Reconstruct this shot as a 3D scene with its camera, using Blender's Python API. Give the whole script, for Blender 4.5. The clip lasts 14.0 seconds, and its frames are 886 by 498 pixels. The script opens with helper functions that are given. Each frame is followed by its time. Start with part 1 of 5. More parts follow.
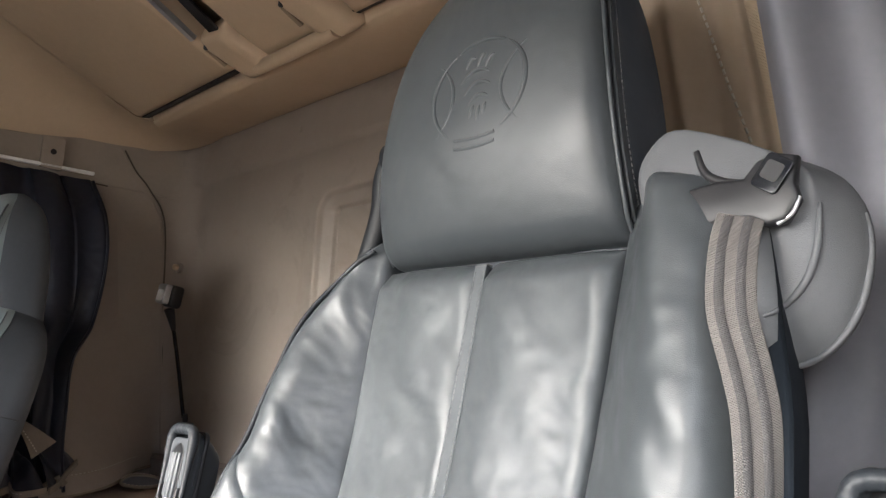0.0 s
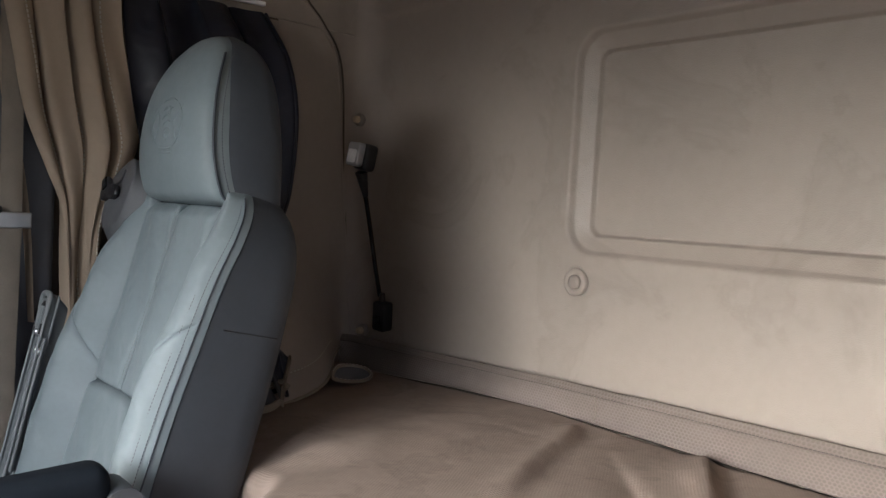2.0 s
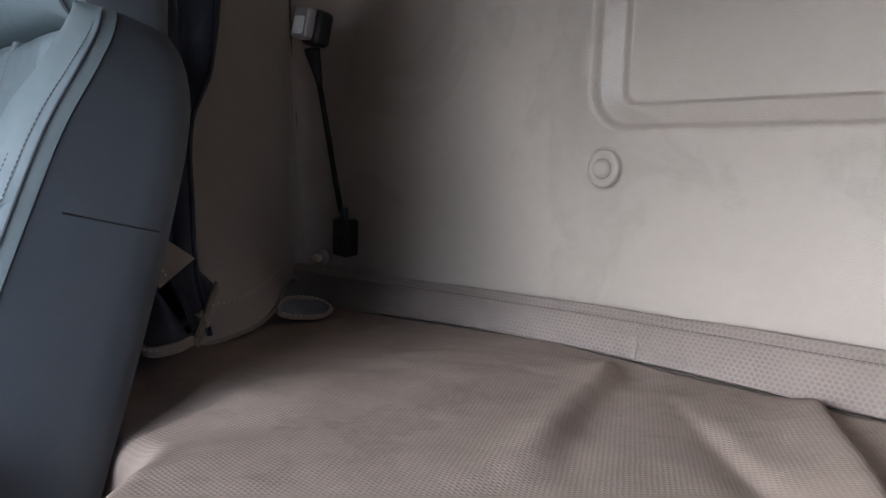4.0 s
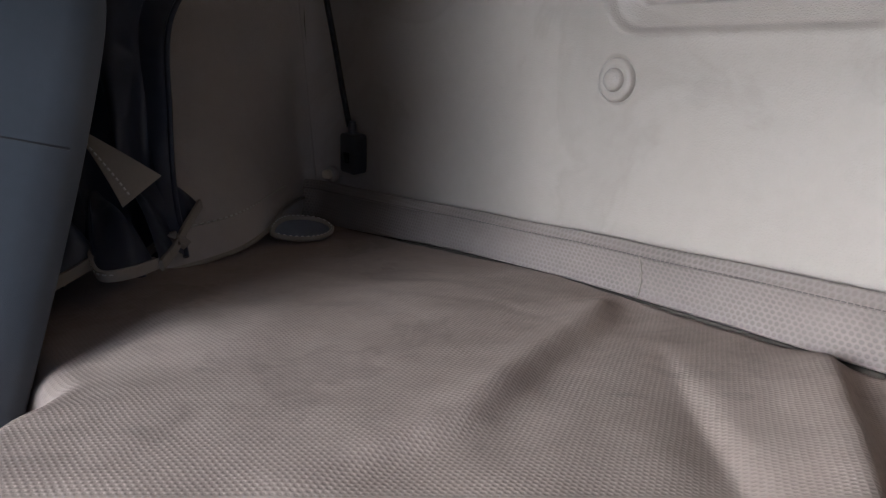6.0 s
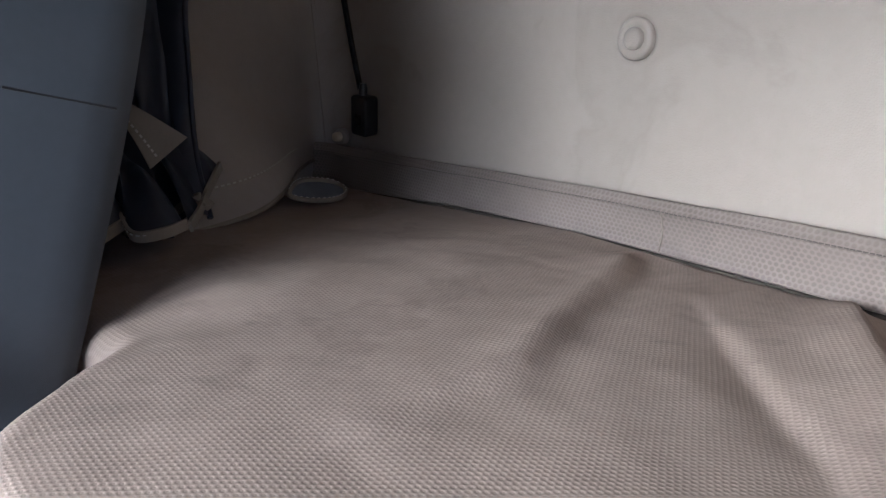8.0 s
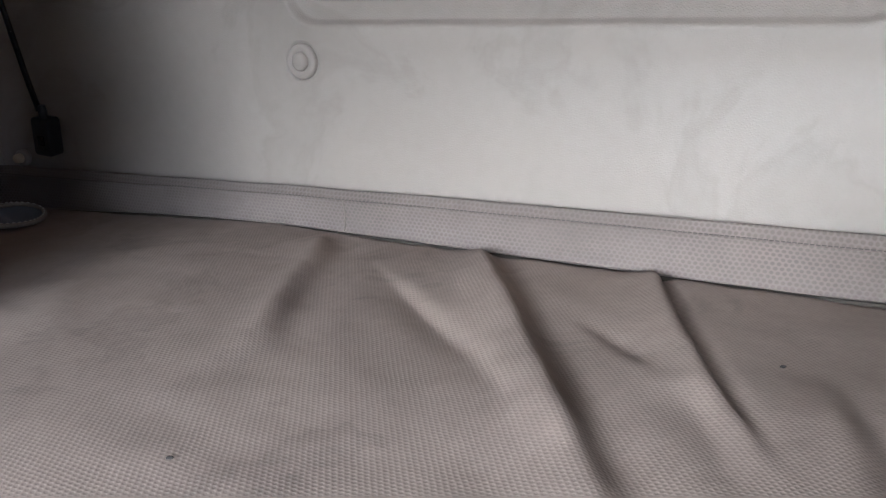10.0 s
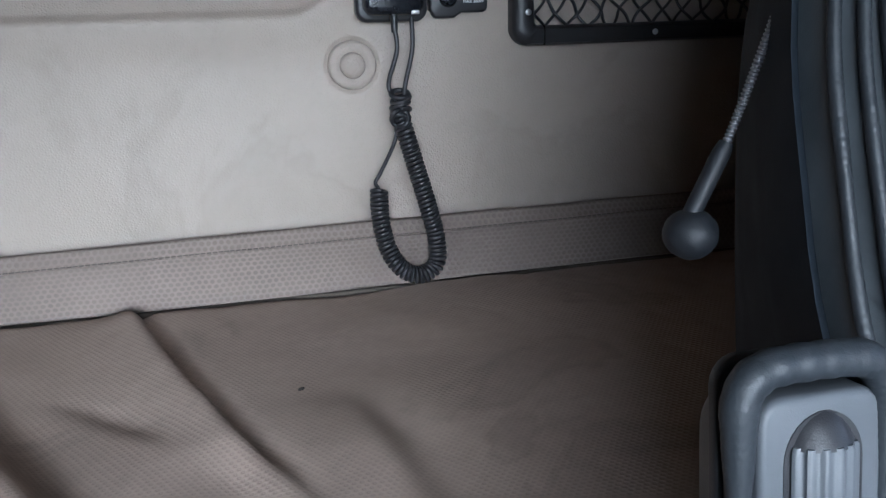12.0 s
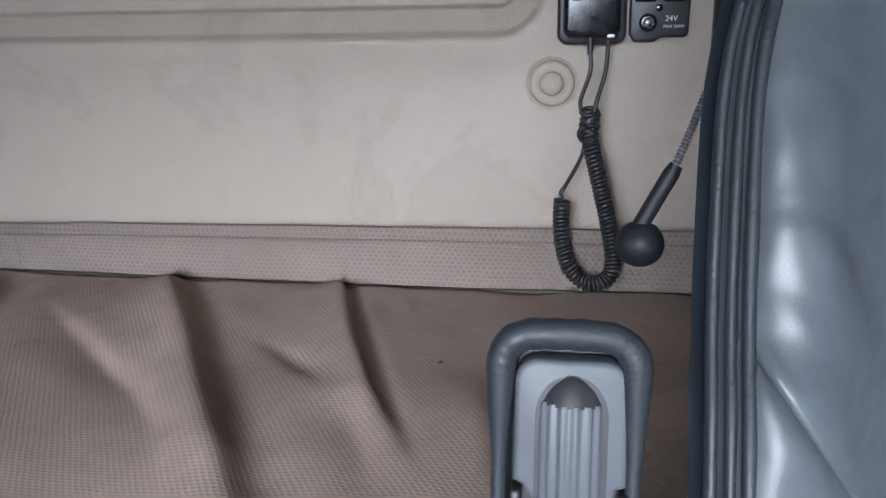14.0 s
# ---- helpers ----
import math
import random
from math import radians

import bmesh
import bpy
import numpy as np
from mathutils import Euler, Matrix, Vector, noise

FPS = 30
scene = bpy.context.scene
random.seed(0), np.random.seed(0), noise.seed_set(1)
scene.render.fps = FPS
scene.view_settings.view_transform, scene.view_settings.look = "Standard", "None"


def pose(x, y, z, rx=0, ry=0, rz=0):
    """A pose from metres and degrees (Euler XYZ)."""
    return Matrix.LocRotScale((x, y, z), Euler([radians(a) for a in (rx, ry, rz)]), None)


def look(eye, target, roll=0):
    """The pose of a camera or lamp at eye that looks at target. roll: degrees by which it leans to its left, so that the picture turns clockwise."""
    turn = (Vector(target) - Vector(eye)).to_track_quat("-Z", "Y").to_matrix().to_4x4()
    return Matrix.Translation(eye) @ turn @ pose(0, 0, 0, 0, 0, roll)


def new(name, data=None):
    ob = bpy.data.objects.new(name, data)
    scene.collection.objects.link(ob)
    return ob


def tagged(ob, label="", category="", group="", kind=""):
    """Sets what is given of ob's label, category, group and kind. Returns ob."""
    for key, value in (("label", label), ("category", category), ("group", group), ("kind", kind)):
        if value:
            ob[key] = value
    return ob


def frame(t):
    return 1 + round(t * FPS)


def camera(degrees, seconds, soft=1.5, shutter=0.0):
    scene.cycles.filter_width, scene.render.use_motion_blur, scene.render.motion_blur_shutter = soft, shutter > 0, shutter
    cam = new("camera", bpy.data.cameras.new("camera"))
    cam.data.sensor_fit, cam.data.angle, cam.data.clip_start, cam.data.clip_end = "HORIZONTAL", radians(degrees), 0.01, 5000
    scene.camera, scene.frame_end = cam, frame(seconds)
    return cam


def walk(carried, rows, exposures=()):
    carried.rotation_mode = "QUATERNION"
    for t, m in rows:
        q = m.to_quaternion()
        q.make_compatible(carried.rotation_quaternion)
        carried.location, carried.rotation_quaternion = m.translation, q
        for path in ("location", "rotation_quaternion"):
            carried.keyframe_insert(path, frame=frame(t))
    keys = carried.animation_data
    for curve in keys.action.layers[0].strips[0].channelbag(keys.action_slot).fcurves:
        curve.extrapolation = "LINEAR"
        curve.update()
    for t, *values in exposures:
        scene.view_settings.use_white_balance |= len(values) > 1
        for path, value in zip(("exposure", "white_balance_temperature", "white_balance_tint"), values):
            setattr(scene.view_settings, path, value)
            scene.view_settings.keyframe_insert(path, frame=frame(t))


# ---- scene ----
cam = camera(58.2, 14.0, 1.3)
PATH = [
    (0, (1.105, -1.023, 0.945), (-0.332, 0.325, 1.292), 2.8),
    (0.5, (1.034, -1.029, 0.931), (-0.403, 0.306, 1.319), 2.7),
    (1, (0.867, -1.074, 0.976), (-0.652, 0.211, 1.176), 3.1),
    (1.5, (0.712, -1.131, 1.03), (-0.835, 0.137, 1.065), 3.4),
    (2, (0.536, -1.123, 1.043), (-0.971, 0.188, 0.949), 3.3),
    (2.5, (0.389, -1.079, 1.029), (-1.018, 0.338, 0.922), 2.9),
    (3, (0.269, -0.891, 0.929), (-1.126, 0.536, 0.805), 2.9),
    (3.2, (0.246, -0.886, 0.903), (-1.156, 0.534, 0.775), 2.7),
    (5.5, (0.25, -0.749, 0.947), (-1.311, 0.445, 0.578), 2.3),
    (6, (0.24, -0.722, 0.919), (-1.31, 0.474, 0.508), 2.6),
    (6.5, (0.228, -0.73, 0.914), (-1.316, 0.458, 0.462), 2.5),
    (7, (0.23, -0.755, 0.916), (-1.308, 0.43, 0.435), 2.4),
    (7.2, (0.224, -0.753, 0.909), (-1.307, 0.438, 0.423), 2.4),
    (9.3, (0.29, -0.888, 0.967), (-1.015, 0.539, 0.454), 0.8),
    (9.5, (0.318, -0.916, 0.984), (-0.87, 0.605, 0.457), 0.5),
    (10, (0.332, -0.948, 0.976), (-0.552, 0.764, 0.442), 0.0),
    (10.5, (0.35, -0.928, 0.99), (-0.194, 0.919, 0.447), -0.3),
    (11, (0.316, -0.909, 0.978), (0.13, 1.004, 0.426), -0.7),
    (11.5, (0.297, -0.873, 0.994), (0.458, 1.038, 0.424), -1.7),
    (12, (0.295, -0.843, 0.986), (0.696, 1.028, 0.402), -1.6),
    (12.5, (0.288, -0.858, 0.98), (0.745, 1.001, 0.402), -1.7),
    (13, (0.32, -0.859, 0.978), (0.675, 1.026, 0.411), -2.2),
    (13.5, (0.348, -0.913, 0.946), (0.37, 1.018, 0.426), -1.8),
    (14, (0.425, -0.917, 0.99), (0.08, 0.98, 0.458), -0.8),
]
EXPOSURES = [(0.0, 3.25, 6050, 6), (0.5, 3.2, 6050, 6), (1.0, 2.85, 6250, 6), (1.5, 2.65, 6200, 6), (2.0, 2.68, 5800, 6), (2.5, 2.88, 5620, 6), (3.0, 2.82, 5420, 6), (5.5, 2.7, 5080, 5), (7.0, 2.92, 5080, 5),
             (9.5, 2.9, 5050, 4), (10.5, 2.38, 4900, 3), (11.5, 2.30, 4780, 2), (12.5, 2.6, 4900, 2), (13.5, 2.5, 5150, 5), (14.0, 2.4, 5050, 6)]
walk(cam, [(t, look(eye, target, roll)) for t, eye, target, roll in PATH], EXPOSURES)

# ---- world and light ----
world = bpy.data.worlds.new("sky")
scene.world = world
world.use_nodes = True
wn = world.node_tree
sky = wn.nodes.new("ShaderNodeTexSky")
sky.sky_type, sky.sun_disc = "NISHITA", False
sky.air_density, sky.dust_density, sky.ozone_density = 0.35, 6.0, 0.2
sky.sun_elevation, sky.sun_rotation = radians(30), radians(182)
wn.links.new(sky.outputs["Color"], wn.nodes["Background"].inputs["Color"])
wn.nodes["Background"].inputs["Strength"].default_value = 0.15
sun = new("sun", bpy.data.lights.new("sun", "SUN"))
sun.data.energy, sun.data.angle, sun.data.color = 2.3, radians(75), (1.0, 0.99, 0.98)
sun.matrix_basis = look((0, 0, 0), (-0.03, 0.90, -0.52))


# ---- materials ----
def material(name, color, rough=0.6, metal=0.0, spec=0.5, vary=0.12, vary_scale=6.0, grain=None, grain_scale=900.0,
             grain_depth=0.0003, wave=None, wave_scale=14.0, wave_depth=0.004, stain=None, stain_scale=3.0, coat=0.0, plane="xy", pitch=0.005, contrast=0.04, wave_detail=1.8):
    """Principled surface with two scales of colour change, a fine grain and broad creases."""
    m = bpy.data.materials.new(name)
    m.use_nodes = True
    t = m.node_tree
    N, L = t.nodes, t.links
    b = N["Principled BSDF"]
    pos = N.new("ShaderNodeNewGeometry").outputs["Position"]

    def noise_tex(scale, detail=3.0, rough_=0.55, dist=0.0):
        n = N.new("ShaderNodeTexNoise")
        n.inputs["Scale"].default_value, n.inputs["Detail"].default_value = scale, detail
        n.inputs["Roughness"].default_value, n.inputs["Distortion"].default_value = rough_, dist
        L.new(pos, n.inputs["Vector"])
        return n

    def ramp(src, lo, hi, a, c):
        r = N.new("ShaderNodeMapRange")
        r.inputs["From Min"].default_value, r.inputs["From Max"].default_value = lo, hi
        r.inputs["To Min"].default_value, r.inputs["To Max"].default_value = a, c
        L.new(src, r.inputs["Value"])
        return r.outputs["Result"]

    def scaled(src_color, factor):
        x = N.new("ShaderNodeMix")
        x.data_type, x.blend_type = "RGBA", "MULTIPLY"
        x.inputs["Factor"].default_value = 1.0
        if isinstance(src_color, tuple):
            x.inputs["A"].default_value = (*src_color, 1)
        else:
            L.new(src_color, x.inputs["A"])
        L.new(factor, x.inputs["B"])
        return x.outputs["Result"]

    big = ramp(noise_tex(vary_scale, 4).outputs["Fac"], 0.3, 0.7, 1 - vary, 1 + vary)
    fine = ramp(noise_tex(vary_scale * 18, 3).outputs["Fac"], 0.3, 0.7, 1 - vary * 0.4, 1 + vary * 0.4)
    col = scaled(scaled(tuple(color), big), fine)
    if stain:
        s = noise_tex(stain_scale, 5, 0.6, 0.8).outputs["Fac"]
        edge = N.new("ShaderNodeMath")
        edge.operation = "SUBTRACT"
        L.new(s, edge.inputs[0])
        edge.inputs[1].default_value = 0.58
        ab = N.new("ShaderNodeMath")
        ab.operation = "ABSOLUTE"
        L.new(edge.outputs[0], ab.inputs[0])
        ring = ramp(ab.outputs[0], 0.0, 0.035, 1 - stain * 0.5, 1.0)
        inside = ramp(s, 0.52, 0.68, 1.0, 1 - stain * 0.6)
        col = scaled(scaled(col, ring), inside)
    L.new(col, b.inputs["Base Color"])
    rr = ramp(noise_tex(vary_scale * 3, 4).outputs["Fac"], 0.3, 0.7, max(rough - 0.07, 0.02), min(rough + 0.07, 1))
    L.new(rr, b.inputs["Roughness"])
    b.inputs["Metallic"].default_value = metal
    b.inputs["Specular IOR Level"].default_value = spec
    b.inputs["Coat Weight"].default_value = coat
    last = None

    def bump(height, depth):
        nonlocal last
        k = N.new("ShaderNodeBump")
        k.inputs["Strength"].default_value, k.inputs["Distance"].default_value = 1.0, depth
        L.new(height, k.inputs["Height"])
        if last is not None:
            L.new(last, k.inputs["Normal"])
        last = k.outputs["Normal"]

    if wave:
        w = noise_tex(wave_scale, wave_detail, 0.5, 0.35).outputs["Fac"]
        bump(w, wave_depth)
    if grain == "weave":
        sx = N.new("ShaderNodeSeparateXYZ")
        L.new(pos, sx.inputs[0])

        def calc(op, a, c):
            k = N.new("ShaderNodeMath")
            k.operation = op
            for i, q in enumerate((a, c)):
                if q is None:
                    continue
                if isinstance(q, (int, float)):
                    k.inputs[i].default_value = q
                else:
                    L.new(q, k.inputs[i])
            return k.outputs[0]
        jit = ramp(noise_tex(35, 4, 0.7).outputs["Fac"], 0.2, 0.8, -2.6, 2.6)
        jit2 = ramp(noise_tex(47, 4, 0.7).outputs["Fac"], 0.2, 0.8, -2.6, 2.6)
        a = calc("ADD", calc("MULTIPLY", sx.outputs[plane[0].upper()], 2 * math.pi / pitch), jit)
        c = calc("ADD", calc("MULTIPLY", sx.outputs[plane[1].upper()], 2 * math.pi / (pitch * 0.85)), jit2)
        dots = calc("ADD", calc("COSINE", calc("ADD", a, c), None), calc("COSINE", calc("SUBTRACT", a, c), None))
        h = ramp(dots, -1.2, 1.2, 0.0, 1.0)
        bump(h, grain_depth)
        L.new(scaled(col, ramp(dots, 0.1, 1.8, 1 - contrast * 0.7, 1 + contrast * 1.5)), b.inputs["Base Color"])
    elif grain == "mesh":
        sx = N.new("ShaderNodeSeparateXYZ")
        L.new(pos, sx.inputs[0])

        def op(kind, a, c=None):
            k = N.new("ShaderNodeMath")
            k.operation = kind
            for i, q in enumerate((a, c)):
                if isinstance(q, (int, float)):
                    k.inputs[i].default_value = q
                elif q is not None:
                    L.new(q, k.inputs[i])
            return k.outputs[0]
        k0 = 4 * math.pi / (math.sqrt(3) * pitch)
        du = ramp(noise_tex(30, 3, 0.6).outputs["Fac"], 0.2, 0.8, -1.1, 1.1)
        dv = ramp(noise_tex(41, 3, 0.6).outputs["Fac"], 0.2, 0.8, -1.1, 1.1)
        u = op("ADD", op("MULTIPLY", sx.outputs[plane[0].upper()], k0 * 0.866), du)
        v = op("ADD", op("MULTIPLY", sx.outputs[plane[1].upper()], k0 / 0.85), dv)
        half = op("MULTIPLY", v, 0.5)
        cells = op("ADD", op("COSINE", v), op("ADD", op("COSINE", op("ADD", u, half)), op("COSINE", op("SUBTRACT", u, half))))
        bump(ramp(cells, -1.2, 1.6, 1.0, 0.0), grain_depth)
        worn = ramp(noise_tex(9, 3, 0.6).outputs["Fac"], 0.35, 0.65, 0.35, 1.0)
        net = op("MULTIPLY", ramp(cells, -1.1, 0.9, contrast, -contrast), worn)
        L.new(scaled(col, op("ADD", net, 1.0)), b.inputs["Base Color"])
    elif grain == "pebble":
        v = N.new("ShaderNodeTexVoronoi")
        v.feature = "F1"
        v.inputs["Scale"].default_value = grain_scale
        v.inputs["Randomness"].default_value = 0.9
        L.new(pos, v.inputs["Vector"])
        h = ramp(v.outputs["Distance"], 0.1, 0.6, 1.0, 0.0)
        bump(h, grain_depth)
    elif grain == "noise":
        bump(noise_tex(grain_scale, 3).outputs["Fac"], grain_depth)
    if last is not None:
        L.new(last, b.inputs["Normal"])
    return m


M_WALL = material("wall_vinyl", (0.315, 0.268, 0.228), 0.52, spec=0.4, vary=0.05, vary_scale=3, grain="pebble", grain_scale=420, grain_depth=0.0002, stain=0.13, stain_scale=3.6)
M_SIDE = material("side_vinyl", (0.33, 0.285, 0.24), 0.6, spec=0.35, vary=0.06, vary_scale=4, grain="pebble", grain_scale=600, grain_depth=0.0004, wave="soft", wave_scale=4, wave_depth=0.01)
M_BEIGE = material("beige_plastic", (0.535, 0.412, 0.285), 0.5, spec=0.4, vary=0.05, vary_scale=4, grain="noise", grain_scale=700, grain_depth=0.0004)
M_BEIGE_DARK = material("brown_trim", (0.32, 0.25, 0.18), 0.6, spec=0.3, vary=0.06, vary_scale=5, grain="noise", grain_scale=700, grain_depth=0.0003)
M_BED = material("mattress_cover", (0.27, 0.214, 0.178), 0.85, spec=0.2, vary=0.12, vary_scale=5, grain="mesh", pitch=0.0050, grain_depth=0.00018, contrast=0.065, stain=0.22, stain_scale=4.5)
M_BAND = material("band_cover", (0.185, 0.153, 0.132), 0.8, spec=0.25, vary=0.08, vary_scale=8, grain="mesh", plane="xz", pitch=0.0068, grain_depth=0.0003, contrast=0.15)
# dark seam colour, also used for the shade line below the bunk border
M_SEAM_SHADE = material("dark_seam_shade", (0.10, 0.085, 0.07), 0.8, spec=0.2)
M_LEATHER = material("grey_leather", (0.060, 0.067, 0.073), 0.46, spec=0.48, vary=0.14, vary_scale=9, grain="pebble", grain_scale=1300, grain_depth=0.00004, wave="soft", wave_scale=11, wave_depth=0.008, wave_detail=3.3)
M_CRUMPLED = material("crumpled_leather", (0.056, 0.063, 0.070), 0.43, spec=0.58, vary=0.16, vary_scale=11, grain="pebble", grain_scale=1300, grain_depth=0.00003, wave="soft", wave_scale=12, wave_depth=0.015, wave_detail=2.7)
# passenger seat: same leather as the driver's, its stronger light put into the colour
M_LEATHER_LIT = material("grey_leather_lit", (0.170, 0.203, 0.217), 0.60, spec=0.4, vary=0.06, vary_scale=7, grain="pebble", grain_scale=900, grain_depth=0.00005, wave="soft", wave_scale=8, wave_depth=0.006, wave_detail=3.0)
M_LEATHER_DARK = material("worn_leather_taut", (0.046, 0.052, 0.057), 0.43, spec=0.52, vary=0.08, vary_scale=7, grain="pebble", grain_scale=1300, grain_depth=0.00004, wave="soft", wave_scale=9, wave_depth=0.006, wave_detail=3.2)
M_FABRIC = material("charcoal_fabric", (0.012, 0.016, 0.022), 0.75, spec=0.15, vary=0.08, vary_scale=10, grain="noise", grain_scale=1600, grain_depth=0.00012)
M_THREAD = material("grey_thread", (0.14, 0.145, 0.15), 0.7, vary=0.15, vary_scale=60)
M_THREAD_DK = material("dark_thread", (0.06, 0.06, 0.065), 0.7, vary=0.15, vary_scale=60)
M_THREAD_LT = material("cream_thread", (0.46, 0.42, 0.35), 0.7, vary=0.15, vary_scale=60)
M_GREY_PLASTIC = material("grey_plastic", (0.068, 0.073, 0.081), 0.5, spec=0.4, vary=0.05, vary_scale=12, grain="noise", grain_scale=1800, grain_depth=0.00004)
M_REEL = material("reel_plastic", (0.092, 0.095, 0.102), 0.5, spec=0.35, vary=0.05, vary_scale=9, grain="noise", grain_scale=1500, grain_depth=0.0002)
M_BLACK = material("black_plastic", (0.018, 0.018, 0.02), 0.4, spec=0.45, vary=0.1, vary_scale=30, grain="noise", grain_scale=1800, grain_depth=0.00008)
M_BLACK_GLOSS = material("glossy_black", (0.012, 0.013, 0.016), 0.16, spec=0.5, vary=0.1, vary_scale=30)
M_FOAM = material("black_rubber", (0.007, 0.008, 0.010), 0.55, spec=0.28, grain="noise", grain_scale=1400, grain_depth=0.0001)
M_SILVER = material("silver_plastic", (0.46, 0.46, 0.47), 0.35, metal=0.6, vary=0.05, vary_scale=40)
M_STEEL = material("bare_steel", (0.60, 0.60, 0.60), 0.35, metal=1.0, vary=0.08, vary_scale=40, grain="noise", grain_scale=400, grain_depth=0.0002)
M_DARK_STEEL = material("dark_braid", (0.16, 0.16, 0.17), 0.38, metal=0.7, vary=0.1, vary_scale=60)
M_CURTAIN = material("brown_curtain", (0.34, 0.272, 0.205), 0.85, spec=0.15, vary=0.06, vary_scale=6, grain="noise", grain_scale=1600, grain_depth=0.00012)
M_NAVY = material("navy_lining", (0.012, 0.015, 0.026), 0.42, spec=0.42, vary=0.1, vary_scale=12, wave="soft", wave_scale=12, wave_depth=0.012)
M_LINING = material("slate_lining", (0.215, 0.217, 0.25), 0.6, spec=0.3, vary=0.08, vary_scale=6, wave="soft", wave_scale=9, wave_depth=0.006)
M_HEM = material("hem_binding", (0.24, 0.205, 0.165), 0.85, spec=0.2, vary=0.08, vary_scale=20, grain="weave", plane="yz", pitch=0.0016, grain_depth=0.0003)
M_BELT = material("belt_webbing", (0.135, 0.125, 0.118), 0.7, spec=0.3, vary=0.06, vary_scale=30, grain="weave", plane="yz", pitch=0.0016, grain_depth=0.0003)
M_BELT_DK = material("belt_stripe", (0.075, 0.072, 0.072), 0.7, spec=0.3, vary=0.06, vary_scale=30, grain="weave", plane="yz", pitch=0.0016, grain_depth=0.0003)
M_WHITE = material("white_print", (0.8, 0.8, 0.8), 0.6)
M_PILLAR = material("slate_pillar", (0.115, 0.120, 0.135), 0.55, spec=0.35, vary=0.08, vary_scale=6, grain="noise", grain_scale=900, grain_depth=0.00015)
M_ARM_GREY = material("pale_grey_plastic", (0.20, 0.215, 0.22), 0.5, spec=0.4, vary=0.06, vary_scale=12, grain="noise", grain_scale=1500, grain_depth=0.00006)
M_BEIGE_BELT = material("beige_webbing", (0.36, 0.285, 0.20), 0.75, spec=0.2, grain="weave", plane="yz", pitch=0.0016, grain_depth=0.0003)
M_SHELL = material("cab_shell", (0.110, 0.087, 0.067), 0.7, vary=0.05)
M_FLOOR = material("floor_mat", (0.05, 0.05, 0.05), 0.8, vary=0.1, grain="noise", grain_scale=300, grain_depth=0.001)
M_ASPHALT = material("concrete_yard", (0.24, 0.222, 0.195), 0.9, vary=0.15, vary_scale=0.6, grain="noise", grain_scale=150, grain_depth=0.004)
M_RIDGE = material("gathered_leather", (0.018, 0.021, 0.025), 0.50, spec=0.36, vary=0.1, vary_scale=12, grain="noise", grain_scale=520, grain_depth=0.00022)
# passenger seat side: the face's leather, darkened to stand in for shade
M_SEAT_SIDE = material("shaded_side_leather", (0.047, 0.054, 0.064), 0.58, spec=0.4, vary=0.08, vary_scale=7, grain="pebble", grain_scale=1500, grain_depth=0.00006, wave="soft", wave_scale=5, wave_depth=0.004)
M_DUST = material("dark_crumb", (0.03, 0.025, 0.02), 0.9)


# ---- mesh helpers ----
PLACE = {}


def smooth01(a, b, x):
    t = min(max((x - a) / (b - a), 0.0), 1.0)
    return t * t * (3 - 2 * t)


def curve_at(table, x):
    """Smoothly interpolated value from a short (x, value) table in rising order."""
    xs, ys = [p[0] for p in table], [p[1] for p in table]
    if x <= xs[0]:
        return ys[0]
    if x >= xs[-1]:
        return ys[-1]
    for i in range(len(xs) - 1):
        if x <= xs[i + 1]:
            t = (x - xs[i]) / (xs[i + 1] - xs[i])
            m0 = (ys[i + 1] - ys[i - 1]) / (xs[i + 1] - xs[i - 1]) if i else (ys[1] - ys[0]) / (xs[1] - xs[0])
            m1 = (ys[i + 2] - ys[i]) / (xs[i + 2] - xs[i]) if i + 2 < len(xs) else (ys[-1] - ys[-2]) / (xs[-1] - xs[-2])
            h = xs[i + 1] - xs[i]
            t2, t3 = t * t, t * t * t
            return (2 * t3 - 3 * t2 + 1) * ys[i] + (t3 - 2 * t2 + t) * h * m0 + (3 * t2 - 2 * t3) * ys[i + 1] + (t3 - t2) * h * m1


def spline(points, n):
    """n points along a Catmull-Rom curve through the given ones, evenly spaced."""
    P = [Vector(p) for p in points]
    P = [2 * P[0] - P[1]] + P + [2 * P[-1] - P[-2]]
    dense = []
    for i in range(1, len(P) - 2):
        for k in range(24):
            t = k / 24
            a, b, c, d = P[i - 1], P[i], P[i + 1], P[i + 2]
            dense.append(0.5 * (2 * b + (c - a) * t + (2 * a - 5 * b + 4 * c - d) * t * t + (3 * b - a - 3 * c + d) * t ** 3))
    dense.append(P[-2])
    s = [0.0]
    for a, b in zip(dense, dense[1:]):
        s.append(s[-1] + (b - a).length)
    out, j = [], 0
    for k in range(n):
        x = s[-1] * k / (n - 1)
        while j < len(s) - 2 and s[j + 1] < x:
            j += 1
        f = (x - s[j]) / max(s[j + 1] - s[j], 1e-9)
        out.append(dense[j].lerp(dense[j + 1], min(f, 1)))
    return out


def thing(name, at, label, category, group="", kind=""):
    ob = new(name)
    ob.empty_display_size = 0.05
    ob.matrix_basis = Matrix.Translation(at)
    PLACE[ob.name] = ob.matrix_basis.copy()
    return tagged(ob, label, category, group, kind)


